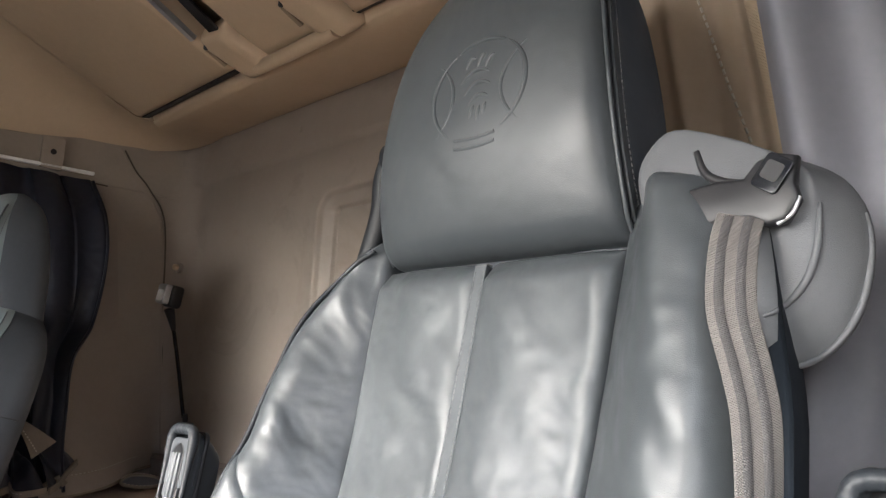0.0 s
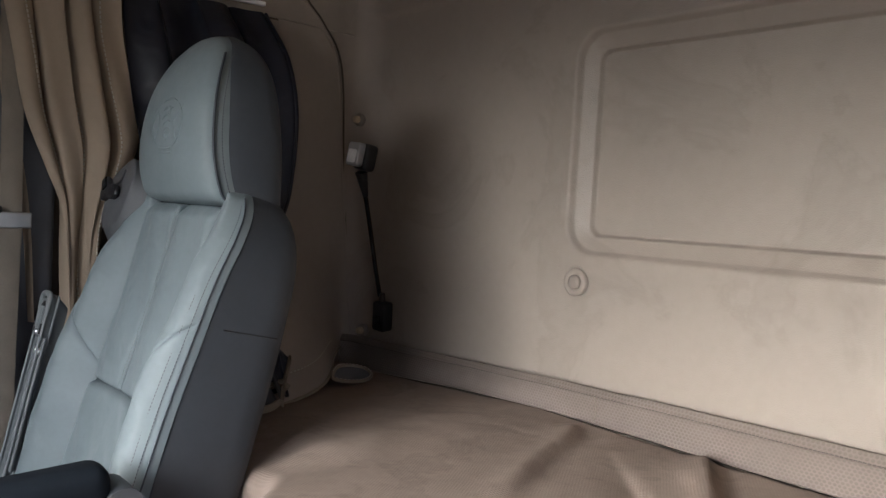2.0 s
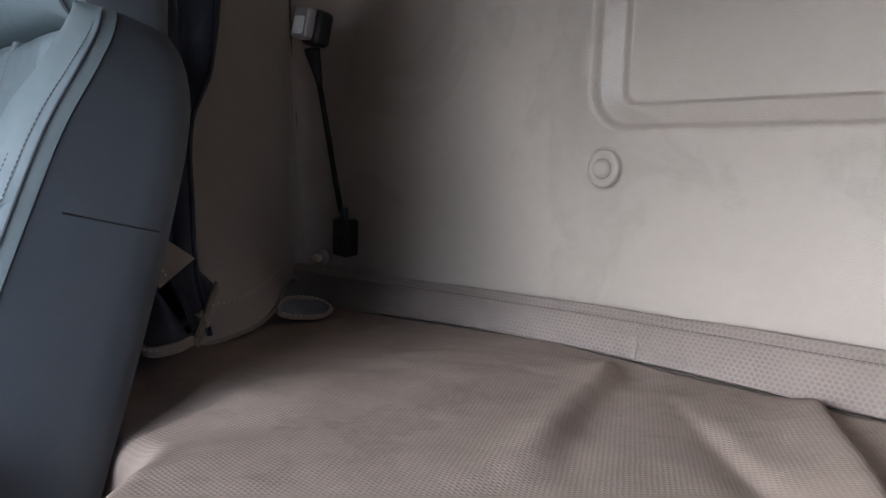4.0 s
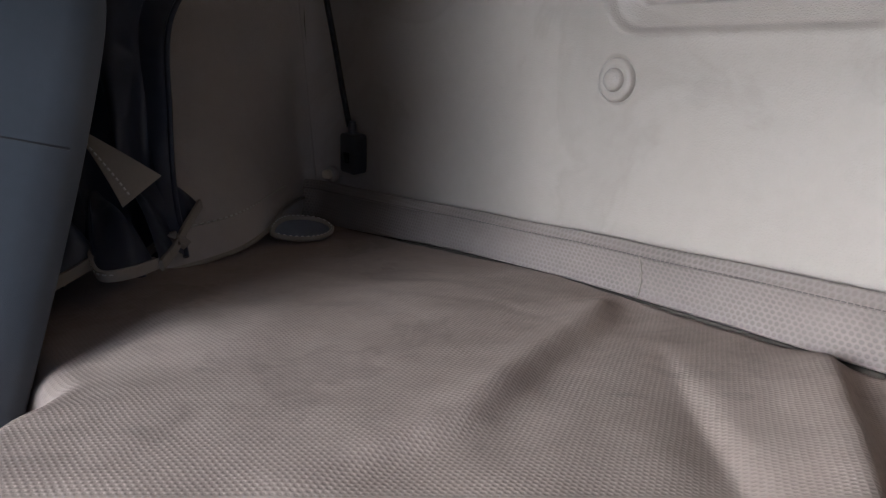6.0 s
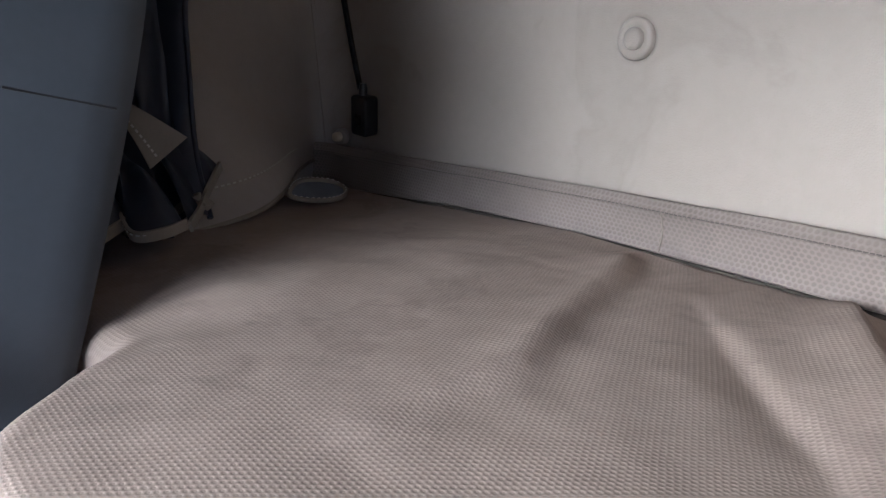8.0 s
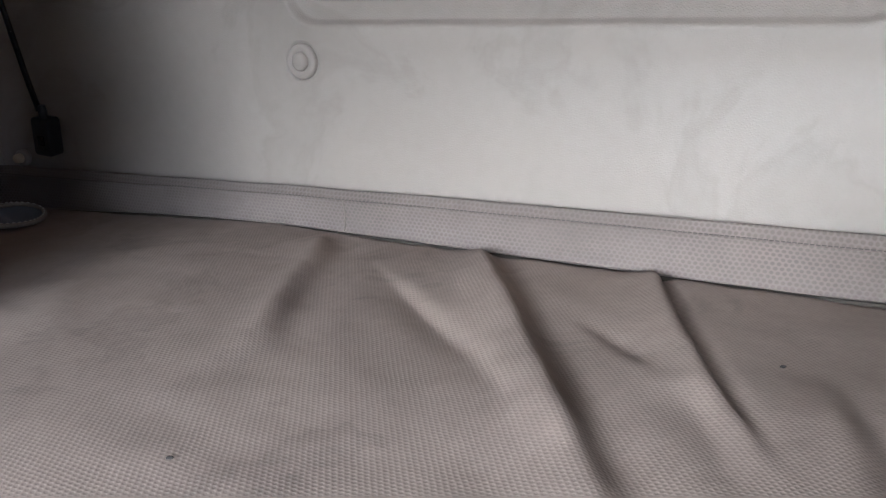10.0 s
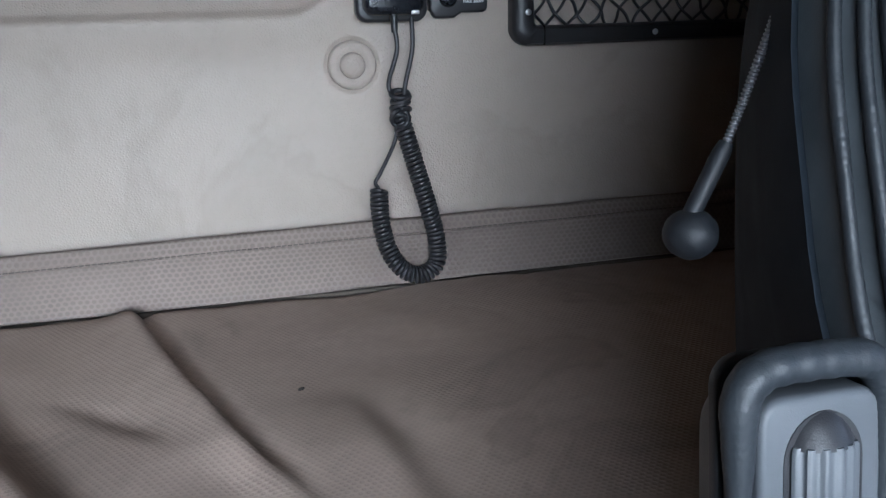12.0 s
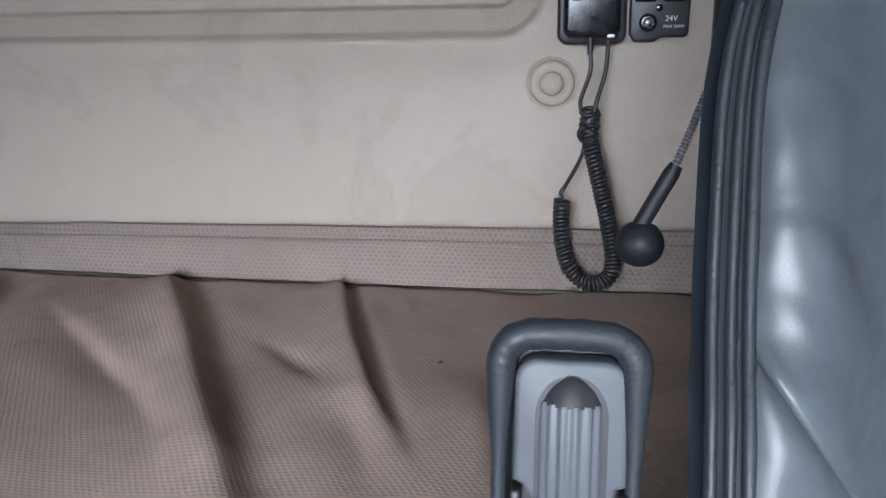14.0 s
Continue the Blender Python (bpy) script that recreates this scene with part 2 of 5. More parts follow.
def part(name, bm, mat, parent=None, label="", flat=False):
    """Links a bmesh, given in world places, as one mesh object under a thing or part."""
    me = bpy.data.meshes.new(name)
    bmesh.ops.recalc_face_normals(bm, faces=bm.faces)
    c = Vector((0, 0, 0))
    for v in bm.verts:
        c += v.co
    c /= max(len(bm.verts), 1)
    bmesh.ops.translate(bm, verts=bm.verts, vec=-c)
    bm.to_mesh(me)
    bm.free()
    me.polygons.foreach_set("use_smooth", [not flat] * len(me.polygons))
    if not flat:
        me.set_sharp_from_angle(angle=radians(62))
    me.materials.append(mat)
    ob = new(name, me)
    ob.matrix_basis = Matrix.Translation(c)
    PLACE[ob.name] = ob.matrix_basis.copy()
    if parent is not None:
        ob.parent = parent
        ob.matrix_parent_inverse = PLACE[parent.name].inverted()
    if label:
        tagged(ob, label)
    return ob


def add_grid(bm, nu, nv, f, loop_u=False):
    vs = [[bm.verts.new(f(i / (nu if loop_u else nu - 1), j / (nv - 1))) for i in range(nu)] for j in range(nv)]
    for j in range(nv - 1):
        for i in range(nu if loop_u else nu - 1):
            k = (i + 1) % nu
            bm.faces.new((vs[j][i], vs[j][k], vs[j + 1][k], vs[j + 1][i]))
    return vs


def sheet(nu, nv, f, thick, inward):
    """A cloth-like sheet with thickness and closed rims. inward: the way in which the back lies."""
    bm = bmesh.new()
    d = Vector(inward).normalized() * thick
    a = add_grid(bm, nu, nv, f)
    b = add_grid(bm, nu, nv, lambda s, t: Vector(f(s, t)) + d)
    for j in range(nv - 1):
        for i in (0, nu - 1):
            bm.faces.new((a[j][i], a[j + 1][i], b[j + 1][i], b[j][i]))
    for i in range(nu - 1):
        for j in (0, nv - 1):
            bm.faces.new((a[j][i], a[j][i + 1], b[j][i + 1], b[j][i]))
    return bm


def sweep(points, radius, seg=10, bm=None, squash=1.0):
    """A round tube along points; radius may be a function of 0..1."""
    bm = bm or bmesh.new()
    pts = [Vector(p) for p in points]
    n = len(pts)
    rings, ref = [], None
    for i, p in enumerate(pts):
        d = (pts[min(i + 1, n - 1)] - pts[max(i - 1, 0)]).normalized()
        if ref is None:
            ref = Vector((0, 0, 1)) if abs(d.z) < 0.9 else Vector((1, 0, 0))
        ref = (ref - d * ref.dot(d)).normalized()
        side = d.cross(ref)
        r = radius(i / (n - 1)) if callable(radius) else radius
        rings.append([bm.verts.new(p + r * (math.cos(2 * math.pi * k / seg) * ref + squash * math.sin(2 * math.pi * k / seg) * side)) for k in range(seg)])
    for a, b in zip(rings, rings[1:]):
        for k in range(seg):
            bm.faces.new((a[k], a[(k + 1) % seg], b[(k + 1) % seg], b[k]))
    bm.faces.new(rings[0][::-1])
    bm.faces.new(rings[-1])
    return bm


def ribbon(points, across, width, thick, bm=None):
    """A flat strap along points; across: its width's direction, or one per point."""
    bm = bm or bmesh.new()
    pts = [Vector(p) for p in points]
    n, rings = len(pts), []
    for i, p in enumerate(pts):
        d = (pts[min(i + 1, n - 1)] - pts[max(i - 1, 0)]).normalized()
        a = Vector(across[i] if isinstance(across, list) else across)
        a = (a - d * a.dot(d)).normalized() * width / 2
        k = d.cross(a).normalized() * thick / 2
        rings.append([bm.verts.new(p + s) for s in (-a - k * 0.4, -a + k * 0.4, -a * 0.94 + k, a * 0.94 + k, a + k * 0.4, a - k * 0.4, a * 0.94 - k, -a * 0.94 - k)])
    for a, b in zip(rings, rings[1:]):
        for k in range(8):
            bm.faces.new((a[k], a[(k + 1) % 8], b[(k + 1) % 8], b[k]))
    bm.faces.new(rings[0][::-1])
    bm.faces.new(rings[-1])
    return bm


def rbox(size, bevel, m=Matrix(), seg=3, bm=None):
    """A box with rounded edges at the pose m."""
    b = bmesh.new()
    bmesh.ops.create_cube(b, size=1.0, matrix=Matrix.Diagonal((*size, 1)))
    if bevel:
        bmesh.ops.bevel(b, geom=b.edges[:], offset=bevel, segments=seg, affect="EDGES", profile=0.5)
    bmesh.ops.transform(b, matrix=m, verts=b.verts)
    if bm is None:
        return b
    me = bpy.data.meshes.new("tmp")
    b.to_mesh(me)
    b.free()
    bm.from_mesh(me)
    bpy.data.meshes.remove(me)
    return bm


def prism(outline, depth, bevel, m=Matrix(), seg=3):
    """A plate of the outline in x, z, reaching from y = 0 to -depth (towards the viewer), rounded front and back."""
    bm = bmesh.new()
    vs = [bm.verts.new((x, 0, z)) for x, z in outline]
    f = bm.faces.new(vs)
    r = bmesh.ops.extrude_face_region(bm, geom=[f])
    bmesh.ops.translate(bm, verts=[v for v in r["geom"] if isinstance(v, bmesh.types.BMVert)], vec=(0, -depth, 0))
    if bevel:
        caps = [e for e in bm.edges if abs(e.verts[0].co.y - e.verts[1].co.y) < 1e-6]
        bmesh.ops.bevel(bm, geom=caps, offset=bevel, segments=seg, affect="EDGES", profile=0.5)
    bmesh.ops.transform(bm, matrix=m, verts=bm.verts)
    return bm


def round_rect(x0, z0, x1, z1, r, n=6):
    out = []
    for cx, cz, a0 in ((x1 - r, z1 - r, 0), (x0 + r, z1 - r, 90), (x0 + r, z0 + r, 180), (x1 - r, z0 + r, 270)):
        for k in range(n + 1):
            a = radians(a0 + 90 * k / n)
            out.append((cx + r * math.cos(a), cz + r * math.sin(a)))
    return out


def lathe(profile, m=Matrix(), seg=32):
    """Turns (radius, height) pairs about the local z axis."""
    bm = bmesh.new()
    rings = []
    for r, z in profile:
        rings.append([bm.verts.new((r * math.cos(2 * math.pi * k / seg), r * math.sin(2 * math.pi * k / seg), z)) for k in range(seg)])
    for a, b in zip(rings, rings[1:]):
        for k in range(seg):
            bm.faces.new((a[k], a[(k + 1) % seg], b[(k + 1) % seg], b[k]))
    bm.faces.new(rings[0][::-1])
    bm.faces.new(rings[-1])
    bmesh.ops.transform(bm, matrix=m, verts=bm.verts)
    return bm


def stitches(points, up, length=0.0045, gap=0.0025, r=0.0007, bm=None):
    """A row of raised thread stitches along a line; up: the surface's normal."""
    bm = bm or bmesh.new()
    pts = [Vector(p) for p in points]
    s = [0.0]
    for a, b in zip(pts, pts[1:]):
        s.append(s[-1] + (b - a).length)

    def at(x):
        for i in range(len(s) - 1):
            if x <= s[i + 1]:
                return pts[i].lerp(pts[i + 1], (x - s[i]) / max(s[i + 1] - s[i], 1e-9))
        return pts[-1]

    x, u = 0.0, Vector(up).normalized()
    while x + length < s[-1]:
        a, b = at(x), at(x + length)
        d = (b - a).normalized()
        k = d.cross(u).normalized()
        ring = []
        for p, q in ((a, 0.4), (a.lerp(b, 0.5), 1.0), (b, 0.4)):
            ring.append([bm.verts.new(p + r * (-k * 1.2)), bm.verts.new(p + u * r * 1.6 * q), bm.verts.new(p + r * k * 1.2)])
        for m_, n_ in zip(ring, ring[1:]):
            bm.faces.new((m_[0], m_[1], n_[1], n_[0]))
            bm.faces.new((m_[1], m_[2], n_[2], n_[1]))
            bm.faces.new((m_[2], m_[0], n_[0], n_[2]))
        bm.faces.new(ring[0])
        bm.faces.new(ring[-1][::-1])
        x += length + gap
    return bm


# ---- the cab's shell ----
HALF, CORNER, BED_Z = 1.075, 0.075, 0.70
PANEL = (-0.405, 0.985, 0.372, 1.375, 0.05)      # recessed field of the rear wall: x0, z0, x1, z1, corner radius
BUTTONS = ((-0.385, 0.93), (0.385, 0.93))


def rear_y(x, z):
    """How far the rear wall's lining stands back (plus) or forward at x, z."""
    x0, z0, x1, z1, r = PANEL
    qx, qz = abs(x - (x0 + x1) / 2) - (x1 - x0) / 2 + r, abs(z - (z0 + z1) / 2) - (z1 - z0) / 2 + r
    d = -(math.hypot(max(qx, 0), max(qz, 0)) + min(max(qx, qz), 0) - r)
    y = 0.006 * smooth01(-0.005, 0.003, d) + 0.014 * min(max(d / 0.027, 0), 1) + 0.010 * smooth01(0.027, 0.033, d)
    y -= 0.005 * smooth01(-0.055, -0.006, d) * (1 - smooth01(-0.010, 0.004, d))
    for bx, bz in BUTTONS:
        q = math.hypot(x - bx, z - bz)
        y += 0.0035 * (1 - smooth01(0.0245, 0.030, q))
    y -= 0.010 * smooth01(1.490, 1.500, z)
    y += 0.0022 * (noise.noise((x * 2.3, z * 2.3, 1.7)) + 0.5 * noise.noise((x * 5.1, z * 5.1, 4.2)))
    s = abs(x) - (HALF - CORNER)
    if s > 0:
        y = y * (1 - min(s / CORNER, 1)) - (CORNER - math.sqrt(max(CORNER * CORNER - s * s, 0)))
    return y


def setting(name, bm, mat, label="", flat=False):
    return tagged(part(name, bm, mat, None, label, flat), kind="structure")


def wall_rear():
    def lines(lo, hi, step, tight):
        """Grid lines, closer together near the moulded edges."""
        out, v = [lo], lo
        while v < hi - 1e-6:
            near = min(abs(v - q) for q in tight)
            v = min(v + (0.0018 if near < 0.045 else step), hi)
            out.append(v)
        return out

    edges_x = [PANEL[0] + 0.016, PANEL[2] - 0.016] + [b[0] for b in BUTTONS]
    xs = lines(-HALF, HALF, 0.006, edges_x)
    zs = [0.40 + 0.05 * i for i in range(6)] + lines(0.68, 1.634, 0.006, [PANEL[1] + 0.016, PANEL[3] - 0.016, 0.93])
    bm = bmesh.new()
    front = [[bm.verts.new((x, rear_y(x, z), z)) for x in xs] for z in zs]
    for j in range(len(zs) - 1):
        for i in range(len(xs) - 1):
            bm.faces.new((front[j][i], front[j][i + 1], front[j + 1][i + 1], front[j + 1][i]))
    back = [bm.verts.new(c) for c in ((-HALF, 0.07, zs[0]), (HALF, 0.07, zs[0]), (HALF, 0.07, zs[-1]), (-HALF, 0.07, zs[-1]))]
    bm.faces.new(back)
    bm.faces.new(front[0] + [back[1], back[0]])
    bm.faces.new(front[-1] + [back[2], back[3]])
    bm.faces.new([r[0] for r in front] + [back[3], back[0]])
    bm.faces.new([r[-1] for r in front] + [back[2], back[1]])
    setting("wall_rear", bm, M_WALL, "beige vinyl rear wall lining with a recessed field")


def boxes(*spans):
    bm = bmesh.new()
    for x0, x1, y0, y1, z0, z1 in spans:
        rbox((x1 - x0, y1 - y0, z1 - z0), 0, pose((x0 + x1) / 2, (y0 + y1) / 2, (z0 + z1) / 2), bm=bm)
    return bm


def shell():
    t, out = 0.05, 1.26
    setting("floor", boxes((-1.13, out + t, -2.15, 0.10, -0.05, 0.0)), M_FLOOR, "dark rubber cab floor", True)
    setting("ceiling", boxes((-1.13, out + t, -2.15, 0.10, 2.0, 2.05)), M_BEIGE, "beige cab ceiling", True)
    setting("wall_left", boxes((-HALF - t, -HALF, -2.10, 0.07, 0.0, 2.0)), M_SHELL, "closed cab side wall", True)
    # driver side: wall stands back at the open door; opening sized to shape light
    setting("wall_right", boxes((HALF, HALF + t, -0.76, 0.07, 0.0, 2.0), (HALF + t, out, -0.81, -0.76, 0.0, 2.0),
                                (out, out + t, -2.10, -1.95, 0.0, 2.0), (out, out + t, -1.95, -1.15, 1.18, 2.0),
                                (out, out + t, -1.15, -0.76, 1.42, 2.0), (out, out + t, -1.95, -0.76, 0.0, 0.62)), M_SHELL, "cab side wall beside the driver, door opening sized to shape the light", True)
    # unseen front wall and header, cut so light falls low between the seats
    setting("wall_front", boxes((-1.13, out + t, -2.15, -2.10, 0.0, 0.84), (-1.13, out + t, -2.15, -1.72, 1.46, 2.0),
                                (-1.13, -0.34, -2.15, -2.10, 0.84, 1.46), (0.86, out + t, -2.15, -2.10, 0.84, 1.46)), M_SHELL, "unseen front wall, windscreen opening sized to shape the light", True)
    # unseen wall added to block light leaking in behind the lining
    setting("wall_back", boxes((-1.13, out + t, 0.075, 0.10, 0.0, 2.0)), M_SHELL, "unseen outer rear wall added to keep stray light out", True)
    setting("ground", boxes((-300, 300, -300, 300, -1.45, -1.40)), M_ASPHALT, "grey concrete yard outside", True)


def corner_x(y):
    """The left wall's face at depth y, round the corner."""
    if y < -CORNER:
        return -HALF
    return -(HALF - CORNER) - math.sqrt(max(CORNER ** 2 - (CORNER + y) ** 2, 0))


def trims():
    # ledge over the rear wall, under the lockers
    prof = [(0.02, 1.622), (-0.004, 1.612), (-0.03, 1.603), (-0.10, 1.592), (-0.19, 1.579), (-0.212, 1.579), (-0.226, 1.588), (-0.230, 1.605), (-0.225, 1.66), (0.02, 1.66)]

    def led(s, t):
        k = t * (len(prof) - 1)
        i = min(int(k), len(prof) - 2)
        y = prof[i][0] + (prof[i + 1][0] - prof[i][0]) * (k - i)
        z = prof[i][1] + (prof[i + 1][1] - prof[i][1]) * (k - i)
        x = -0.862 + s * (HALF - 0.012 + 0.862)
        e = max(abs(x) - 0.93, 0)
        return (x, y - 0.9 * e * e / 0.13 * (y > -0.01), z - 0.012 * smooth01(0.9, 1.07, abs(x)) * (y > -0.2))

    bm = bmesh.new()
    add_grid(bm, 60, len(prof) * 3 - 2, led)
    setting("ledge", bm, M_BEIGE, "beige moulded ledge below the overhead lockers")
    # moulded cove: it runs out of the ledge, round the corner and on along the passenger side
    low = spline([(-0.855, -0.004, 1.616), (-0.97, -0.012, 1.606), (-1.040, -0.055, 1.590), (-1.068, -0.14, 1.573), (-1.070, -0.25, 1.560), (-1.070, -0.55, 1.534), (-1.070, -1.08, 1.49)], 90)
    top = spline([(-0.855, -0.232, 1.590), (-0.872, -0.250, 1.594), (-0.886, -0.268, 1.602), (-0.893, -0.31, 1.622), (-0.894, -0.36, 1.646), (-0.894, -0.60, 1.758), (-0.894, -0.98, 1.915)], 90)

    def cove(s, t):
        i = min(int(round(s * 89)), 89)
        a, b = low[i], top[i]
        k = smooth01(0.05, 0.45, s)
        c = (a + b) / 2
        c = c.lerp(Vector((a.x * 0.86 + b.x * 0.14, (a.y + b.y) / 2, a.z * 0.25 + b.z * 0.75)), k)
        return a * (1 - t) ** 2 + c * (2 * t * (1 - t)) + b * t * t
    setting("cove", sheet(90, 20, cove, 0.012, (-0.5, 0.3, 1)), M_BEIGE, "beige moulded cove above the passenger side")
    # upper side panels
    for s in (-1, 1):
        def up(a, b, s=s):
            y = -0.03 - 1.05 * a
            table = [(0, 0.0), (0.08, 0.034), (0.2, 0.044), (0.6, 0.06), (1, 0.10)]
            z = 1.54 + 0.012 * smooth01(-0.55, -0.1, y) + 0.45 * b
            return (s * (HALF + 0.004 - curve_at(table, b)), y, z)
        if s > 0:
            setting("trim_upper", sheet(40, 14, up, 0.012, (s, 0, 0)), M_BEIGE, "beige upper side lining")

        def strip(a, b, s=s):
            y = -0.62 + 0.575 * a
            return (-s * (corner_x(y) + 0.007), y, 1.449 + (0.086 + 0.055 * smooth01(-0.55, -0.10, y)) * b)
        setting("trim_strip", sheet(50, 6, strip, 0.005, (s, 0.2, 0)), M_SIDE, "brown strip over the curtain rail")
    # lining behind the bead, from the corner to the side panel
    setting("corner_lining", sheet(16, 40, lambda a, b: (corner_x(-0.045 - 0.20 * a) + 0.002, -0.045 - 0.20 * a, 0.66 + 0.95 * b), 0.004, (-1, 0, 0)), M_WALL, "brown vinyl lining in the corner")
    # bead where the side lining meets the rear wall
    pts = spline([(-1.070, -0.223, 1.556), (-1.070, -0.184, 1.502), (-1.070, -0.141, 1.46), (-1.071, -0.086, 1.368), (corner_x(-0.062), -0.062, 1.108), (corner_x(-0.039), -0.039, 0.875), (corner_x(-0.025), -0.025, 0.715)], 60)
    setting("bead", sweep(pts, 0.0045, 8), M_SIDE, "thin bead along the lining seam")
    pts2 = [p + Vector((0.002, 0.010, 0)) for p in pts]
    setting("bead_gap", sweep(pts2, 0.0025, 6), M_SEAM_SHADE, "dark gap beside the bead")


def wall_button(x, z):
    b = thing("wall_button", (x, 0.0, z), "round beige push button fixing on the rear wall", "wall fixing", "wall buttons")
    m = pose(x, 0.0015, z, 90)
    part("washer", lathe([(0.0250, -0.004), (0.0250, 0.0035), (0.0232, 0.0056), (0.0160, 0.0060), (0.0142, 0.0040)], m), M_WALL, b)
    part("cap", lathe([(0.0132, -0.004), (0.0132, 0.0075), (0.0118, 0.0102), (0.008, 0.0122), (0.004, 0.0130), (0.0005, 0.0132)], m), M_WALL, b, "smooth rounded cap")


def wall_peg(x, y, z):
    p = thing("wall_peg", (x, y, z), "small beige plastic peg in the corner lining", "wall fixing", "wall pegs")
    m = pose(x, y, z, 90, 0, 12)
    part("flange", lathe([(0.015, -0.006), (0.015, 0.002), (0.013, 0.004), (0.009, 0.005)], m, 20), M_WALL, p)
    part("pin", lathe([(0.009, 0.0), (0.0085, 0.012), (0.0075, 0.016), (0.003, 0.0172)], m, 20), M_BEIGE, p)


# ---- the bunk ----
def fold(x, y, path, height, left, right, valley):
    """A cloth ridge along a polyline: soft on one side, steep with a trough on the other."""
    best = None
    total = sum(math.dist(a, b) for a, b in zip(path, path[1:]))
    run = 0.0
    for a, b in zip(path, path[1:]):
        dx, dy = b[0] - a[0], b[1] - a[1]
        L = math.hypot(dx, dy)
        t = min(max(((x - a[0]) * dx + (y - a[1]) * dy) / (L * L), 0), 1)
        px, py = a[0] + t * dx, a[1] + t * dy
        d = math.hypot(x - px, y - py)
        if best is None or d < best[0]:
            side = (x - a[0]) * dy - (y - a[1]) * dx
            best = (d, -1 if side > 0 else 1, (run + t * L) / total)
        run += L
    d, side, u = best
    fade = (smooth01(-0.02, 0.10, u) if path[0][1] > -0.1 else smooth01(0.0, 0.45, u)) * (1 - smooth01(0.5, 1.0, u))
    if side > 0:
        return fade * (height * math.exp(-(d / right) ** 1.5) - valley * math.exp(-((d - 2.0 * right) / (1.6 * right)) ** 2) * smooth01(0.3 * right, 1.5 * right, d))
    return fade * height * math.exp(-(d / left) ** 1.5)


FOLDS = (
    ([(-0.092, -0.035), (-0.058, -0.085), (0.018, -0.20), (0.085, -0.31), (0.14, -0.40), (0.195, -0.485), (0.25, -0.58), (0.29, -0.66)], 0.017, 0.040, 0.013, 0.005),
    ([(-0.23, -0.11), (-0.053, -0.258), (0.049, -0.348), (0.10, -0.41), (0.16, -0.52)], -0.0075, 0.024, 0.011, 0.0),
    ([(0.130, -0.035), (0.157, -0.085), (0.202, -0.21), (0.25, -0.325), (0.293, -0.41), (0.32, -0.47)], 0.014, 0.034, 0.006, 0.009),
    ([(0.235, -0.33), (0.27, -0.42), (0.30, -0.50)], -0.005, 0.016, 0.014, 0.0),
    ([(-0.315, -0.06), (-0.262, -0.154), (-0.20, -0.295), (-0.15, -0.40), (-0.131, -0.52), (-0.12, -0.62)], 0.009, 0.026, 0.016, 0.004),
    ([(0.10, -0.215), (0.146, -0.252), (0.186, -0.294), (0.23, -0.345)], -0.005, 0.008, 0.016, 0.0),
    ([(0.325, -0.26), (0.35, -0.36), (0.362, -0.48)], 0.006, 0.045, 0.014, 0.004),
    ([(-0.47, -0.30), (-0.40, -0.42), (-0.32, -0.56)], 0.004, 0.04, 0.03, 0.002),
)


def bed_sag(x):
    return -0.030 * (1 - smooth01(-1.0, -0.40, x)) - 0.004 * (1 - smooth01(-0.4, 0.5, x)) + 0.003 * smooth01(0.3, 0.9, x)


def bed_front(x):
    """The cover's front edge: pressed back behind the seats, bulging out between them."""
    if x > 0:
        return -0.632 - 0.105 * (1 - smooth01(0.31, 0.43, x))
    return -0.612 - 0.125 * (1 - smooth01(0.20, 0.395, -x))


def bed_top(x, y):
    z = BED_Z + bed_sag(x)
    for path, h, l, r, v in FOLDS:
        z += fold(x, y, path, h, l, r, v)
    z += 0.004 * noise.noise((x * 4, y * 4, 0.3)) + 0.0025 * noise.noise((x * 11, y * 9, 2.3))
    z += 0.0012 * noise.noise((x * 28, y * 22, 5.0))
    # fine crossing creases
    for k, (a, b, c) in enumerate(((5.2, 2.4, 0.7), (-4.6, 3.6, 8.1))):
        n = noise.noise((x * a + y * b, y * 3.1 - x * b * 0.6, c)) + 0.12 * noise.noise((x * 23, y * 23, c))
        z -= (0.0008 - 0.0003 * k) * max(1 - abs(n) / 0.12, 0) ** 1.5 * smooth01(0.05, 0.3, noise.noise((x * 2.2, y * 2.2, c + 3)) + 0.25)
    z -= 0.024 * smooth01(-0.047, -0.037, y)
    # pressed down behind the passenger seat
    z -= 0.022 * smooth01(0.30, 0.43, -x) * smooth01(0.46, 0.60, -y)
    return z


